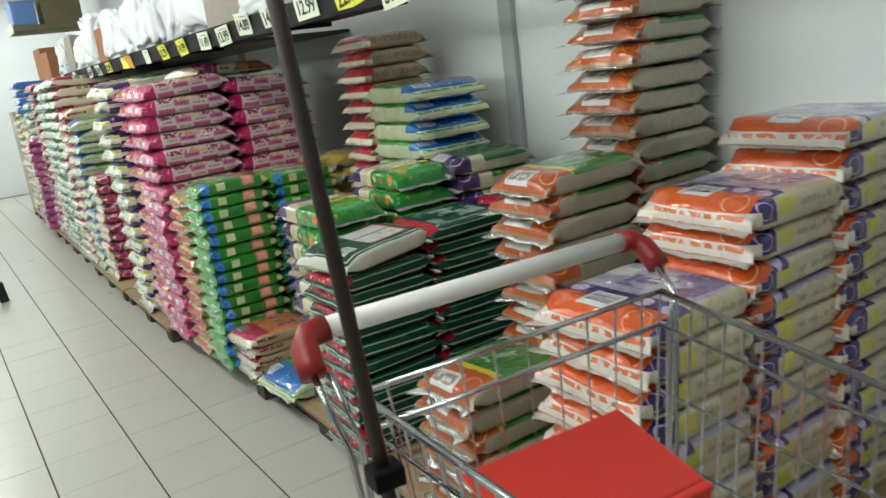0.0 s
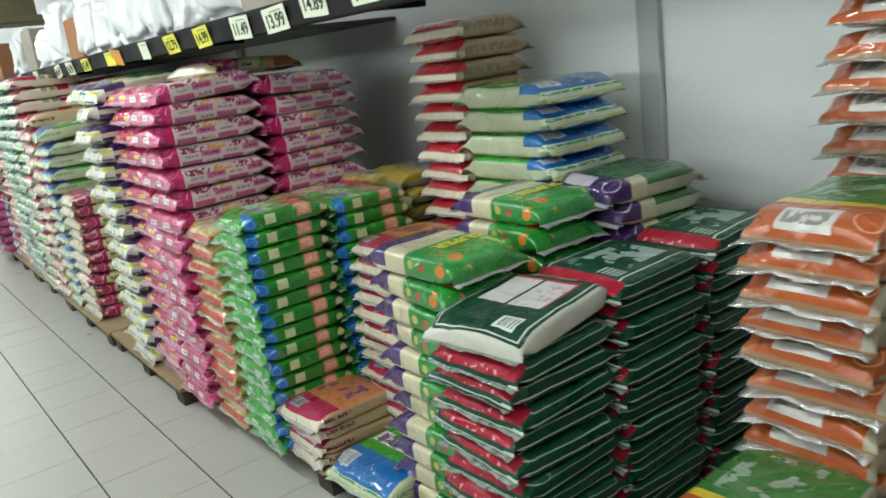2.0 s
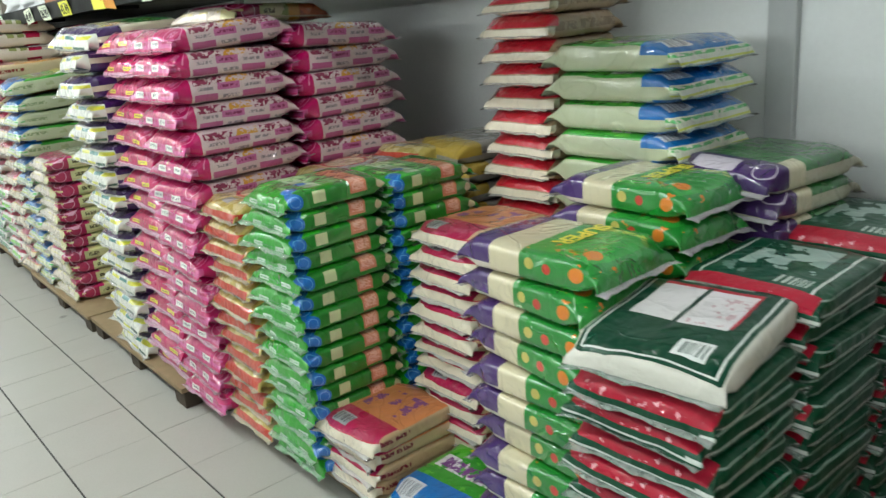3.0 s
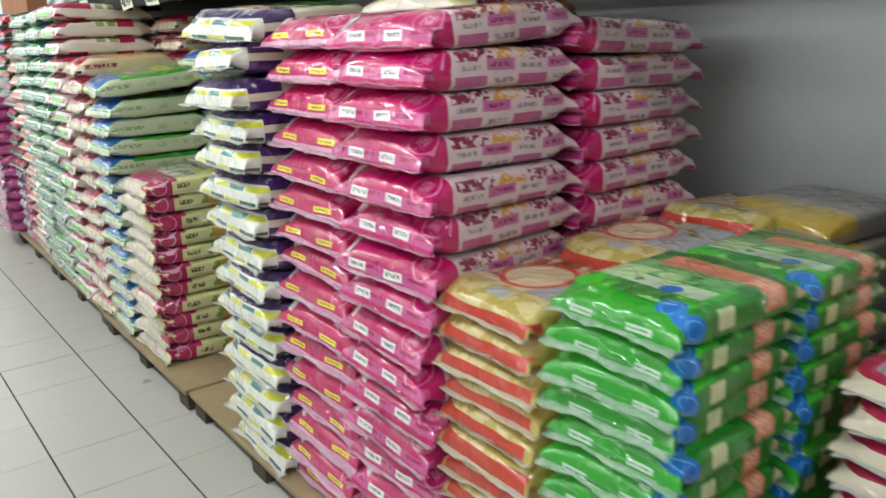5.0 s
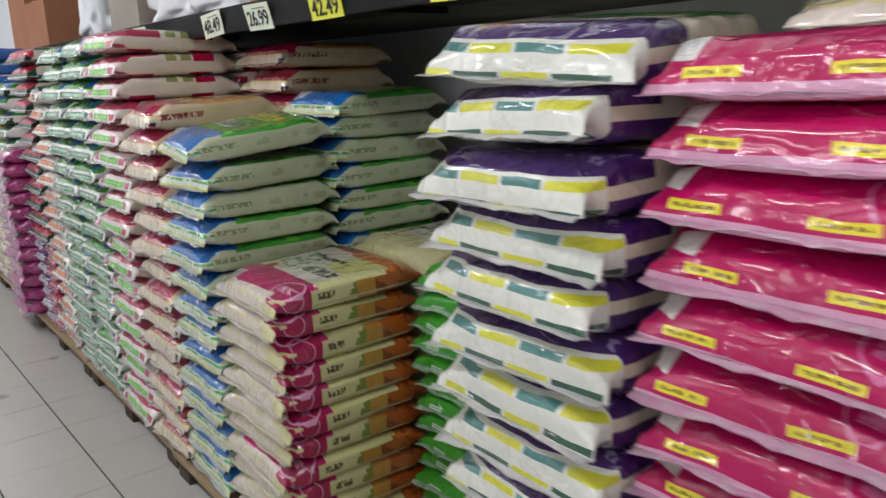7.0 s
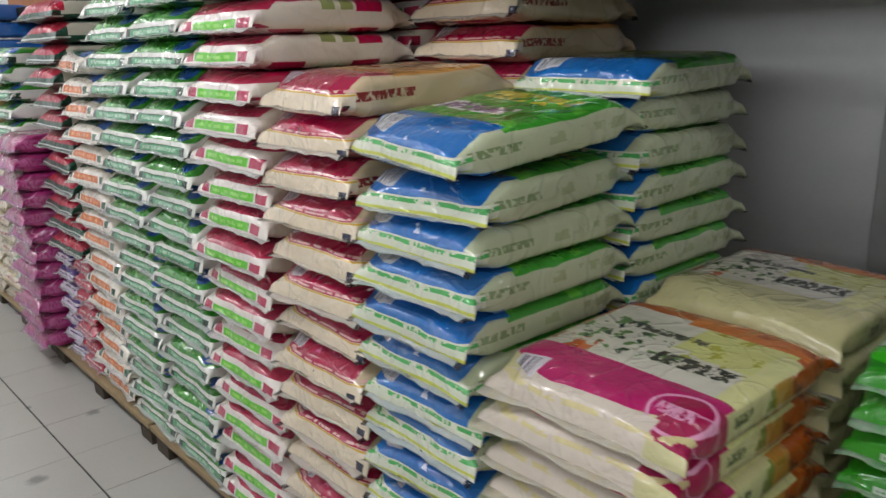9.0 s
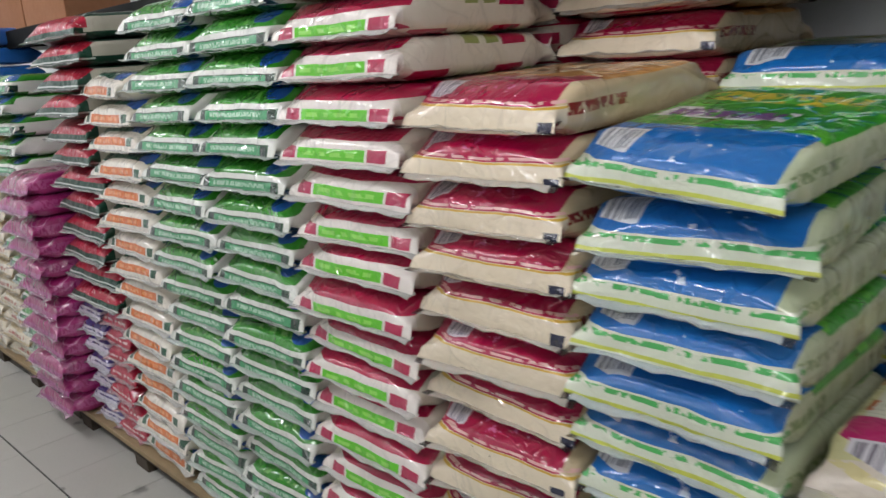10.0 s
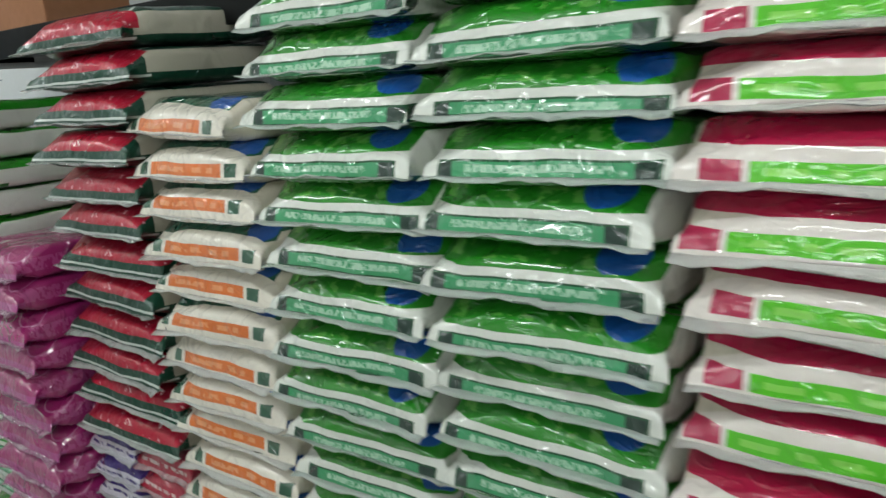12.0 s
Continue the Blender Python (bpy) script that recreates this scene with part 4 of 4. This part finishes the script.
def stack(design, x, y_lo, y_hi, top, deep=1, base=0.1, lean=0.0, loose=1.0, turn=(0.0,)):
    """A stack of bags with its aisle end at x, between two y, from base up to top; deep: how many bags one behind another."""
    (L, W, H), _, _, _ = KIT[design]
    tops = top if isinstance(top, (tuple, list)) else (top,) * deep
    for row, height in enumerate(tops):
        many = max(1, round((height - base) / (H * 0.985)))
        step = (height - base) / many
        for i in range(many):
            settle = 1.0 if i < many - 1 else 2.4
            bag(design, x + L / 2 + row * (L + 0.006) + lean * i + dice.gauss(0, 0.007) * loose, (y_lo + y_hi) / 2 + dice.gauss(0, 0.006) * loose,
                base + i * step, turn[row % len(turn)] + dice.gauss(0, 1.5) * loose * settle, dice.gauss(-0.1, 0.5) * loose * settle, dice.gauss(0, 0.5) * loose * settle)


# by the start of the walk
stack("orange_purple", 1.10, 1.06, 1.41, 0.88)
stack("orange_purple", 1.49, 1.08, 1.43, 1.06)
stack("orange_purple", 1.84, 1.06, 1.41, 1.20)
stack("orange_cream", 1.05, 1.68, 1.97, 0.56)
stack("orange_cream", 1.42, 1.69, 1.98, 1.10)
stack("orange_cream", 1.80, 1.70, 2.00, 1.80)
stack("dark_green", 1.00, 2.31, 2.62, (0.79, 0.88, 0.90))
bag("dark_green_top", 1.20, 2.47, 0.80, 8, -4)
SUPER = []
for x, y, many in ((1.235, 2.835, 11), (1.59, 2.857, 12)):
    for i in range(many):
        SUPER.append(bag("super_green", x + dice.gauss(0, 0.006), y + dice.gauss(0, 0.006), 0.1 + i * 0.0785, -90 + dice.gauss(0, 2), dice.gauss(0, 0.5), 0))
stack("green_purple", 1.72, 2.53, 2.84, 1.06, turn=(-6.0,))
stack("cream_crimson", 0.97, 3.36, 3.65, 0.31)
bag("blue_green", 1.22, 3.16, 0.1, 4)
stack("cream_crimson", 1.28, 3.22, 3.51, 0.87)
stack("kraft_red", 1.74, 3.31, 3.61, 1.60)
for i in range(15):
    bag("blue_green", 1.90, 3.08, 0.1 + i * 0.084, 90 + dice.gauss(0, 1))
stack("green", 0.93, 3.59, 3.89, (1.02, 1.00))
stack("gold", 0.93, 3.92, 4.21, (0.94, 0.98, 1.0))
stack("grey", 1.75, 3.75, 4.05, 1.02)
# the pink stacks
stack("pink", 0.90, 4.22, 4.59, (1.425, 1.48))
stack("pink_yellow", 0.92, 4.61, 4.98, (1.51, 1.48))
stack("white_purple", 0.885, 5.01, 5.41, (1.45, 1.40), lean=-0.0025)
bag("harvest", 1.52, 4.80, 1.50, 12, 2)
bag("pink", 1.15, 4.41, 1.427, 3, -3.5)
bag("white_purple", 1.10, 5.21, 1.46, 7, -4, 3)
# past the gap in the stacks
stack("green", 1.31, 5.78, 6.12, (0.93, 0.93))
stack("harvest", 0.89, 6.15, 6.57, 0.91)
stack("harvest_back", 1.40, 6.15, 6.57, 0.93)
stack("blue_green", 0.88, 6.59, 6.95, (1.22, 1.42))
bag("blue_green", 1.12, 6.76, 1.25, -6, -6, 3)
stack("crimson_cream", 0.88, 6.96, 7.33, (1.41, 1.60))
stack("crimson_lime", 0.88, 7.35, 7.75, (1.67, 1.6))
stack("green_white", 0.88, 7.77, 8.15, 1.67)
stack("green_white", 0.88, 8.16, 8.55, 1.66)
stack("orange_label", 0.89, 8.58, 8.95, 1.47)
stack("purple_white", 0.90, 9.20, 9.42, 0.62)
stack("red_small", 0.90, 8.97, 9.20, 0.62)
stack("dark_green_large", 0.89, 8.97, 9.39, 1.68, base=0.62)
stack("magenta", 0.80, 9.45, 9.83, 1.11)
stack("green_white", 1.28, 9.45, 9.83, 1.42)
stack("green_white", 0.90, 9.86, 10.24, 1.5)
stack("beige", 0.90, 10.25, 10.62, 1.36)
stack("blue", 0.90, 10.64, 11.01, 1.75, base=1.28)
stack("beige", 0.90, 10.64, 11.01, 1.28)
stack("olive", 0.90, 11.03, 11.40, 1.4)
stack("olive", 0.90, 11.42, 11.79, 1.3)

# ---- yellow lettering on the topmost green bags ----
M_LETTERS = simple("yellow_print", hexa("e6d83a"), 0.35, relief=0.0, grain=0.05)


def letters(text, size, material, depth=0.0005):
    font = bpy.data.curves.new("letters", "FONT")
    font.body, font.size, font.align_x, font.align_y, font.extrude, font.offset = text, size, "CENTER", "CENTER", depth, 0.001
    ob = bpy.data.objects.new("letters", font)
    scene.collection.objects.link(ob)
    me = bpy.data.meshes.new_from_object(ob.evaluated_get(bpy.context.evaluated_depsgraph_get()))
    bpy.data.objects.remove(ob)
    me.materials.clear()
    me.materials.append(material)
    return me


for i in (10, 22):
    word = new("lettering", letters("SUPER", 0.062, M_LETTERS))
    word.parent = SUPER[i]
    word.matrix_basis = pose(0.05, 0.02, 0.0812, 0, 0, -90)

# ---- pallets under the stacks ----
def pallet(x0, x1, y0, y1):
    p = empty("pallet", pose((x0 + x1) / 2, (y0 + y1) / 2, 0), "low wooden pallet with a plywood top on the floor", "pallet", "pallets")
    w, d = (x1 - x0) / 2, (y1 - y0) / 2
    part("deck", box(-w, w, -d, d, 0.078, 0.1, bevel=0.003), M_PLY, p)
    for i in range(3):
        x = -w + 0.012 + i * (w - 0.05)
        part("runner", box(x, x + 0.075, -d + 0.01, d - 0.01, 0.055, 0.078, bevel=0.003), M_TIMBER, p)
        for j in (-1, 0, 1):
            y = j * (d - 0.07)
            part("block", box(x, x + 0.075, y - 0.055, y + 0.055, 0, 0.055, bevel=0.004), M_TIMBER, p)


for a, b, x in ((-0.35, 0.98, 1.0), (1.0, 2.24, 1.0), (2.27, 3.33, 1.03), (3.34, 4.58, 0.98), (4.6, 5.84, 0.87), (5.86, 7.1, 0.86), (7.12, 8.36, 0.87), (8.38, 9.62, 0.87), (9.64, 10.9, 0.88), (10.92, 12.0, 0.88)):
    pallet(x, 2.2, a, b)

# ---- shelf above the stacks ----
SHELF = 1.645
shelf = tagged(part("wall_shelf", box(1.22, 1.56, 2.55, 11.8, SHELF + 0.02, SHELF + 0.04), M_BLACK), "long dark steel shelf with a black price rail", "shelf")
part("price_rail", box(1.195, 1.219, -1.0, 11.8, SHELF - 0.01, SHELF + 0.078, bevel=0.004), M_BLACK, shelf)
part("board", box(1.561, WALL_X - 0.002, 4.4, 11.8, SHELF + 0.021, SHELF + 0.039), M_SHELF, shelf, "grey-brown shelf board")
for by in np.arange(3.2, 11.8, 1.5):
    part("bracket", box(1.23, 1.55, by - 0.012, by + 0.012, SHELF, SHELF + 0.019), M_BLACK, shelf)


def price_tag(y, text, material, wide, high, tilt, z):
    wide, high = wide * 1.25, high * 0.84
    t = part("price_tag", box(-0.0015, 0.0015, -wide / 2, wide / 2, -high / 2, high / 2, bevel=0.0006), material, m=pose(1.188, y, z, dice.gauss(0, 4), tilt + dice.gauss(0, 4), 0))
    tagged(t, ("yellow" if material is M_TAGY else "white") + " printed price tag on the black rail", "price tag", "price tags")
    if text:
        font = bpy.data.curves.new("price", "FONT")
        font.body, font.size, font.align_x, font.align_y, font.extrude, font.offset = text, wide * 0.38, "CENTER", "CENTER", 0.0006, 0.0009
        ob = bpy.data.objects.new("price", font)
        scene.collection.objects.link(ob)
        me = bpy.data.meshes.new_from_object(ob.evaluated_get(bpy.context.evaluated_depsgraph_get()))
        bpy.data.objects.remove(ob)
        me.materials.clear()
        me.materials.append(M_INK)
        p = new("price", me)
        p.parent = t
        p.matrix_basis = pose(-0.0026, 0, -0.006, 90, 0, -90)
    bars = box(-0.0024, -0.0016, -wide * 0.36, wide * 0.16, high * 0.3, high * 0.35)
    part("print_bar", bars, M_SMALLPRINT, t)


for y, text, mat, w, h in ((1.42, "18.99", M_TAGW, 0.15, 0.11), (1.72, "", M_TAGY, 0.15, 0.10), (1.99, "37.49", M_TAGW, 0.16, 0.11), (2.30, "22.99", M_TAGY, 0.16, 0.11), (2.63, "12.99", M_TAGW, 0.15, 0.11), (2.97, "14.79", M_TAGW, 0.15, 0.10),
                           (3.29, "14.89", M_TAGW, 0.13, 0.11), (3.57, "13.99", M_TAGW, 0.14, 0.10), (3.87, "11.49", M_TAGW, 0.13, 0.10), (4.27, "14.99", M_TAGY, 0.13, 0.10), (4.66, "12.79", M_TAGY, 0.13, 0.10),
                           (5.07, "", M_TAGW, 0.10, 0.10), (5.58, "", M_TAGO, 0.14, 0.10), (5.72, "", M_TAGY, 0.14, 0.09), (6.29, "42.49", M_TAGY, 0.14, 0.09), (6.72, "26.99", M_TAGW, 0.14, 0.10), (7.10, "48.49", M_TAGW, 0.14, 0.10),
                           (7.9, "", M_TAGW, 0.13, 0.1), (8.62, "", M_TAGW, 0.15, 0.12)):
    price_tag(y, text, mat, w, h, -12, SHELF + (0.05 if 2.0 < y < 3.4 else 0.025))


def white_pack(x, y, z, sx, sy, sz, seed):
    """A billowing bundle of goods in white film, gathered into bulges and folds."""
    bm = bmesh.new()
    bmesh.ops.create_icosphere(bm, subdivisions=5, radius=1)
    for vert in bm.verts:
        c = vert.co.copy()
        p = Vector([math.copysign(abs(a) ** 0.6, a) for a in c])
        swell = 0.3 * abs(noise.noise(c * 1.7 + Vector((seed, 0, 0)))) + 0.12 * abs(noise.noise(c * 3.6 + Vector((0, seed, 0))))
        pleat = 0.035 * (1 - abs(noise.noise(Vector((c.x * 3 + seed, c.y * 3, c.z * 1.4)))) * 2) + 0.03 * noise.noise(c * 11 + Vector((seed, seed, 0)))
        q = p * (0.86 + swell - pleat)
        vert.co = (q.x * sx / 2, q.y * sy / 2, max(0, q.z * sz / 2 + sz / 2 * 0.9))
    ob = part("wrapped_pack", bm, M_PACK, smooth=True, m=pose(x, y, z, 0, 0, seed * 37 % 20 - 10))
    return tagged(ob, "white film-wrapped bundle on the steel shelf", "pack", "white packs")


def carton(x, y, z, sx, sy, sz, material, turn=0):
    c = part("carton", box(-sx / 2, sx / 2, -sy / 2, sy / 2, 0, sz, bevel=0.006), material, m=pose(x, y, z, 0, 0, turn))
    tagged(c, "closed cardboard carton standing on the steel shelf", "carton", "cartons")
    part("tape", box(-sx / 2 - 0.001, sx / 2 + 0.001, -0.025, 0.025, sz - 0.002, sz + 0.0012), M_TAPE, c)
    part("flap", box(-sx / 2 + 0.01, sx / 2 - 0.01, 0.004, sy / 2 - 0.006, sz, sz + 0.003), material, c)
    return c


TOP = SHELF + 0.04
for i, (y, s) in enumerate(((3.25, 0.36), (4.15, 0.4), (4.62, 0.44), (5.02, 0.4), (5.45, 0.46), (5.9, 0.42), (6.3, 0.44), (7.2, 0.4), (7.62, 0.4), (8.9, 0.42))):
    white_pack(1.39, y, TOP, 0.36, s * 1.45, 0.44 + 0.08 * math.sin(i * 2.1), i * 1.7 + 0.4)
for y, sy, sz, mat in ((3.7, 0.5, 0.5, M_CARTON2), (6.72, 0.34, 0.3, M_CARTON), (8.3, 0.5, 0.36, M_CARTON2), (10.2, 0.5, 0.34, M_CARTON), (10.75, 0.45, 0.42, M_CARTON)):
    carton(1.4, y, TOP, 0.31, sy, sz, mat, dice.uniform(-3, 3))

# ---- shopping trolley with a tall pole ----
trolley = empty("shopping_trolley", pose(0.72, 1.035, 0, 0, 0, -4), "chrome wire shopping trolley with white handle and red corners", "shopping trolley")
HZ = 1.095
part("handle", tube([(-0.3, 0, HZ), (0.3, 0, HZ)], 0.0175, 16), M_HANDLE, trolley, "white plastic handle bar", True)
for s in (-1, 1):
    bm = bmesh.new()
    add_tube(bm, [(s * 0.295, 0, HZ), (s * 0.325, 0, HZ - 0.003), (s * 0.338, -0.015, HZ - 0.015), (s * 0.342, -0.035, HZ - 0.035), (s * 0.342, -0.05, HZ - 0.05)], 0.0215, 12)
    part("handle_corner", bm, M_REDPLASTIC, trolley, "red plastic handle corner", True)
    for k in (0, 1):
        part("handle_arm", tube([(s * (0.342 - 0.02 * k), -0.045 - 0.02 * k, HZ - 0.045), (s * (0.34 - 0.02 * k), -0.085 - 0.02 * k, HZ - 0.085), (s * (0.325 - 0.02 * k), -0.105, HZ - 0.15), (s * 0.3, -0.105 + 0.02 * k, 0.6), (s * 0.27, -0.02 + 0.02 * k, 0.25)], 0.0055, 10), M_CHROME, trolley, smooth=True)
BACK, FRONT = -0.10, -0.92
RIM, LOW = 1.02, 0.58


def rim_point(s, f, h):
    """A point of the basket: s across, f from the handle end to the far end, h from bottom to rim."""
    y = BACK + (FRONT - BACK) * f
    half = (0.295 - 0.075 * f) * (0.84 + 0.16 * h)
    low = LOW + 0.10 * f
    return (s * half, y, low + (RIM - 0.05 * f - low) * h)


for h in (1.0, 0.86):
    part("rim_wire", tube([rim_point(-1, 0, h), rim_point(-1, 1, h), rim_point(1, 1, h), rim_point(1, 0, h)], 0.006 if h == 1 else 0.0035, 8), M_CHROME, trolley, smooth=True)
    part("back_wire", tube([rim_point(-1, 0, h), rim_point(1, 0, h)], 0.005, 8), M_CHROME, trolley, smooth=True)
for h in (0.0, 0.3, 0.58):
    part("basket_wire", tube([rim_point(1, 0, h), rim_point(1, 1, h), rim_point(-1, 1, h), rim_point(-1, 0, h)], 0.003, 6), M_CHROME, trolley, smooth=True)
for s in (-1, 1):
    for f in np.linspace(0, 1, 22):
        part("basket_wire", tube([rim_point(s, f, 1), rim_point(s, f, 0)], 0.0024, 6), M_CHROME, trolley)
for k in np.linspace(-0.85, 0.85, 9):
    part("basket_wire", tube([rim_point(k, 0, 1), rim_point(k, 0, 0), rim_point(k, 1, 0), rim_point(k, 1, 1)], 0.0024, 6), M_CHROME, trolley)
seat = part("child_seat", box(-0.16, 0.16, -0.2, 0, -0.006, 0.006, bevel=0.005), M_SEAT, trolley, "red plastic child seat flap", m=pose(0, BACK - 0.02, 0.84, 14, 0, 0))
part("seat_lip", box(-0.16, 0.16, -0.218, -0.201, -0.03, 0.008, bevel=0.006), M_SEAT, seat)
for s in (-1, 1):
    part("base_rail", tube([(s * 0.27, -0.02, 0.25), (s * 0.26, -0.1, 0.17), (s * 0.2, -0.95, 0.15)], 0.011, 8), M_CHROME, trolley, smooth=True)
    for y, x in ((-0.06, 0.265), (-0.88, 0.205)):
        caster = part("caster", add_tube(box(s * x - 0.018, s * x + 0.018, y - 0.02, y + 0.02, 0.105, 0.16, bevel=0.004), [(s * x - 0.016, y, 0.055), (s * x + 0.016, y, 0.055)], 0.012, 8), M_CHROME, trolley)
        part("wheel", tube([(s * x - 0.012, y, 0.055), (s * x + 0.012, y, 0.055)], 0.055, 20), M_RUBBER, caster)
part("pole", tube([(-0.294, -0.222, 0.5), (-0.376, -0.122, 2.3)], 0.0105, 12), M_POLE, trolley, "thin dark brown steel pole", True)
part("pole_clamp", box(-0.335, -0.29, -0.218, -0.178, 0.925, 0.955, bevel=0.004), M_BLACK, trolley)

# ---- far end of the aisle ----
carton(1.2, 12.6, 0, 0.5, 0.5, 1.4, M_CARTON2)
upper = tagged(part("upper_shelf", box(1.1, WALL_X - 0.002, 11.05, 11.75, 2.35, 2.42, bevel=0.006), M_OLIVE), "olive brown upper shelf on the wall at the far end", "shelf")
part("shelf_edge", box(1.085, 1.0995, 11.05, 11.75, 2.34, 2.46, bevel=0.004), M_TAGW, upper, "cream front edge strip")
crate = tagged(part("crate", box(-0.14, 0.14, -0.25, 0.25, 0, 0.29, bevel=0.02), M_BLUEBOX, m=pose(1.26, 11.38, 2.42)), "light blue plastic crate on the upper shelf", "crate")
part("crate_rim", box(-0.15, 0.15, -0.26, 0.26, 0.265, 0.3, bevel=0.01), M_BLUEBOX, crate)
carton(1.7, 11.38, 2.42, 0.46, 0.5, 0.36, M_OLIVE)

foot = tagged(part("stand_foot", add_box(box(-0.035, 0.03, -0.03, 0.03, 0, 0.16, bevel=0.012), -0.16, -0.0351, -0.02, 0.02, 0.125, 0.16, bevel=0.006), M_RUBBER, m=pose(0.15, 6.88, 0, 0, -6, 0)), "black rubber foot of a stand on the floor", "stand foot")

# ---- floor tiles, last ----
TILE, PX, PY, SKEW = 0.335, 0.40, 3.165, math.radians(1.15)
floor = tagged(part("floor", box(LEFT, WALL_X, Y0, Y1, -0.1, -0.004), M_GROUT), "light grey ceramic tile floor with dark joints", "floor", kind="structure")
g, gy = 0.0036, 0.0012
tile_mesh = mesh_of("tile", box(-TILE / 2 + g, TILE / 2 - g, -TILE / 2 + gy, TILE / 2 - gy, -0.004, 0, bevel=0.0005), M_TILE)
rest = bmesh.new()
for i in range(-49, 7):
    for j in range(-17, 37):
        u, w = (i + 0.5) * TILE, (j + 0.5) * TILE
        x, y = PX + u * math.cos(SKEW) - w * math.sin(SKEW), PY + u * math.sin(SKEW) + w * math.cos(SKEW)
        if not (LEFT + 0.18 < x < WALL_X - 0.18 and Y0 + 0.18 < y < Y1 - 0.18):
            continue
        if -1.1 < x < 1.2 and 0.4 < y < 13.5:
            t = new("tile", tile_mesh)
            t.parent = floor
            t.matrix_basis = pose(x, y, dice.uniform(-0.0004, 0.0004), 0, 0, math.degrees(SKEW))
        else:
            a = TILE / 2 - g
            rest.faces.new([rest.verts.new((x + p * a, y + q * a, -0.0006)) for p, q in ((-1, -1), (1, -1), (1, 1), (-1, 1))])
tagged(part("more_tiles", rest, M_TILE, floor), kind="stuff")
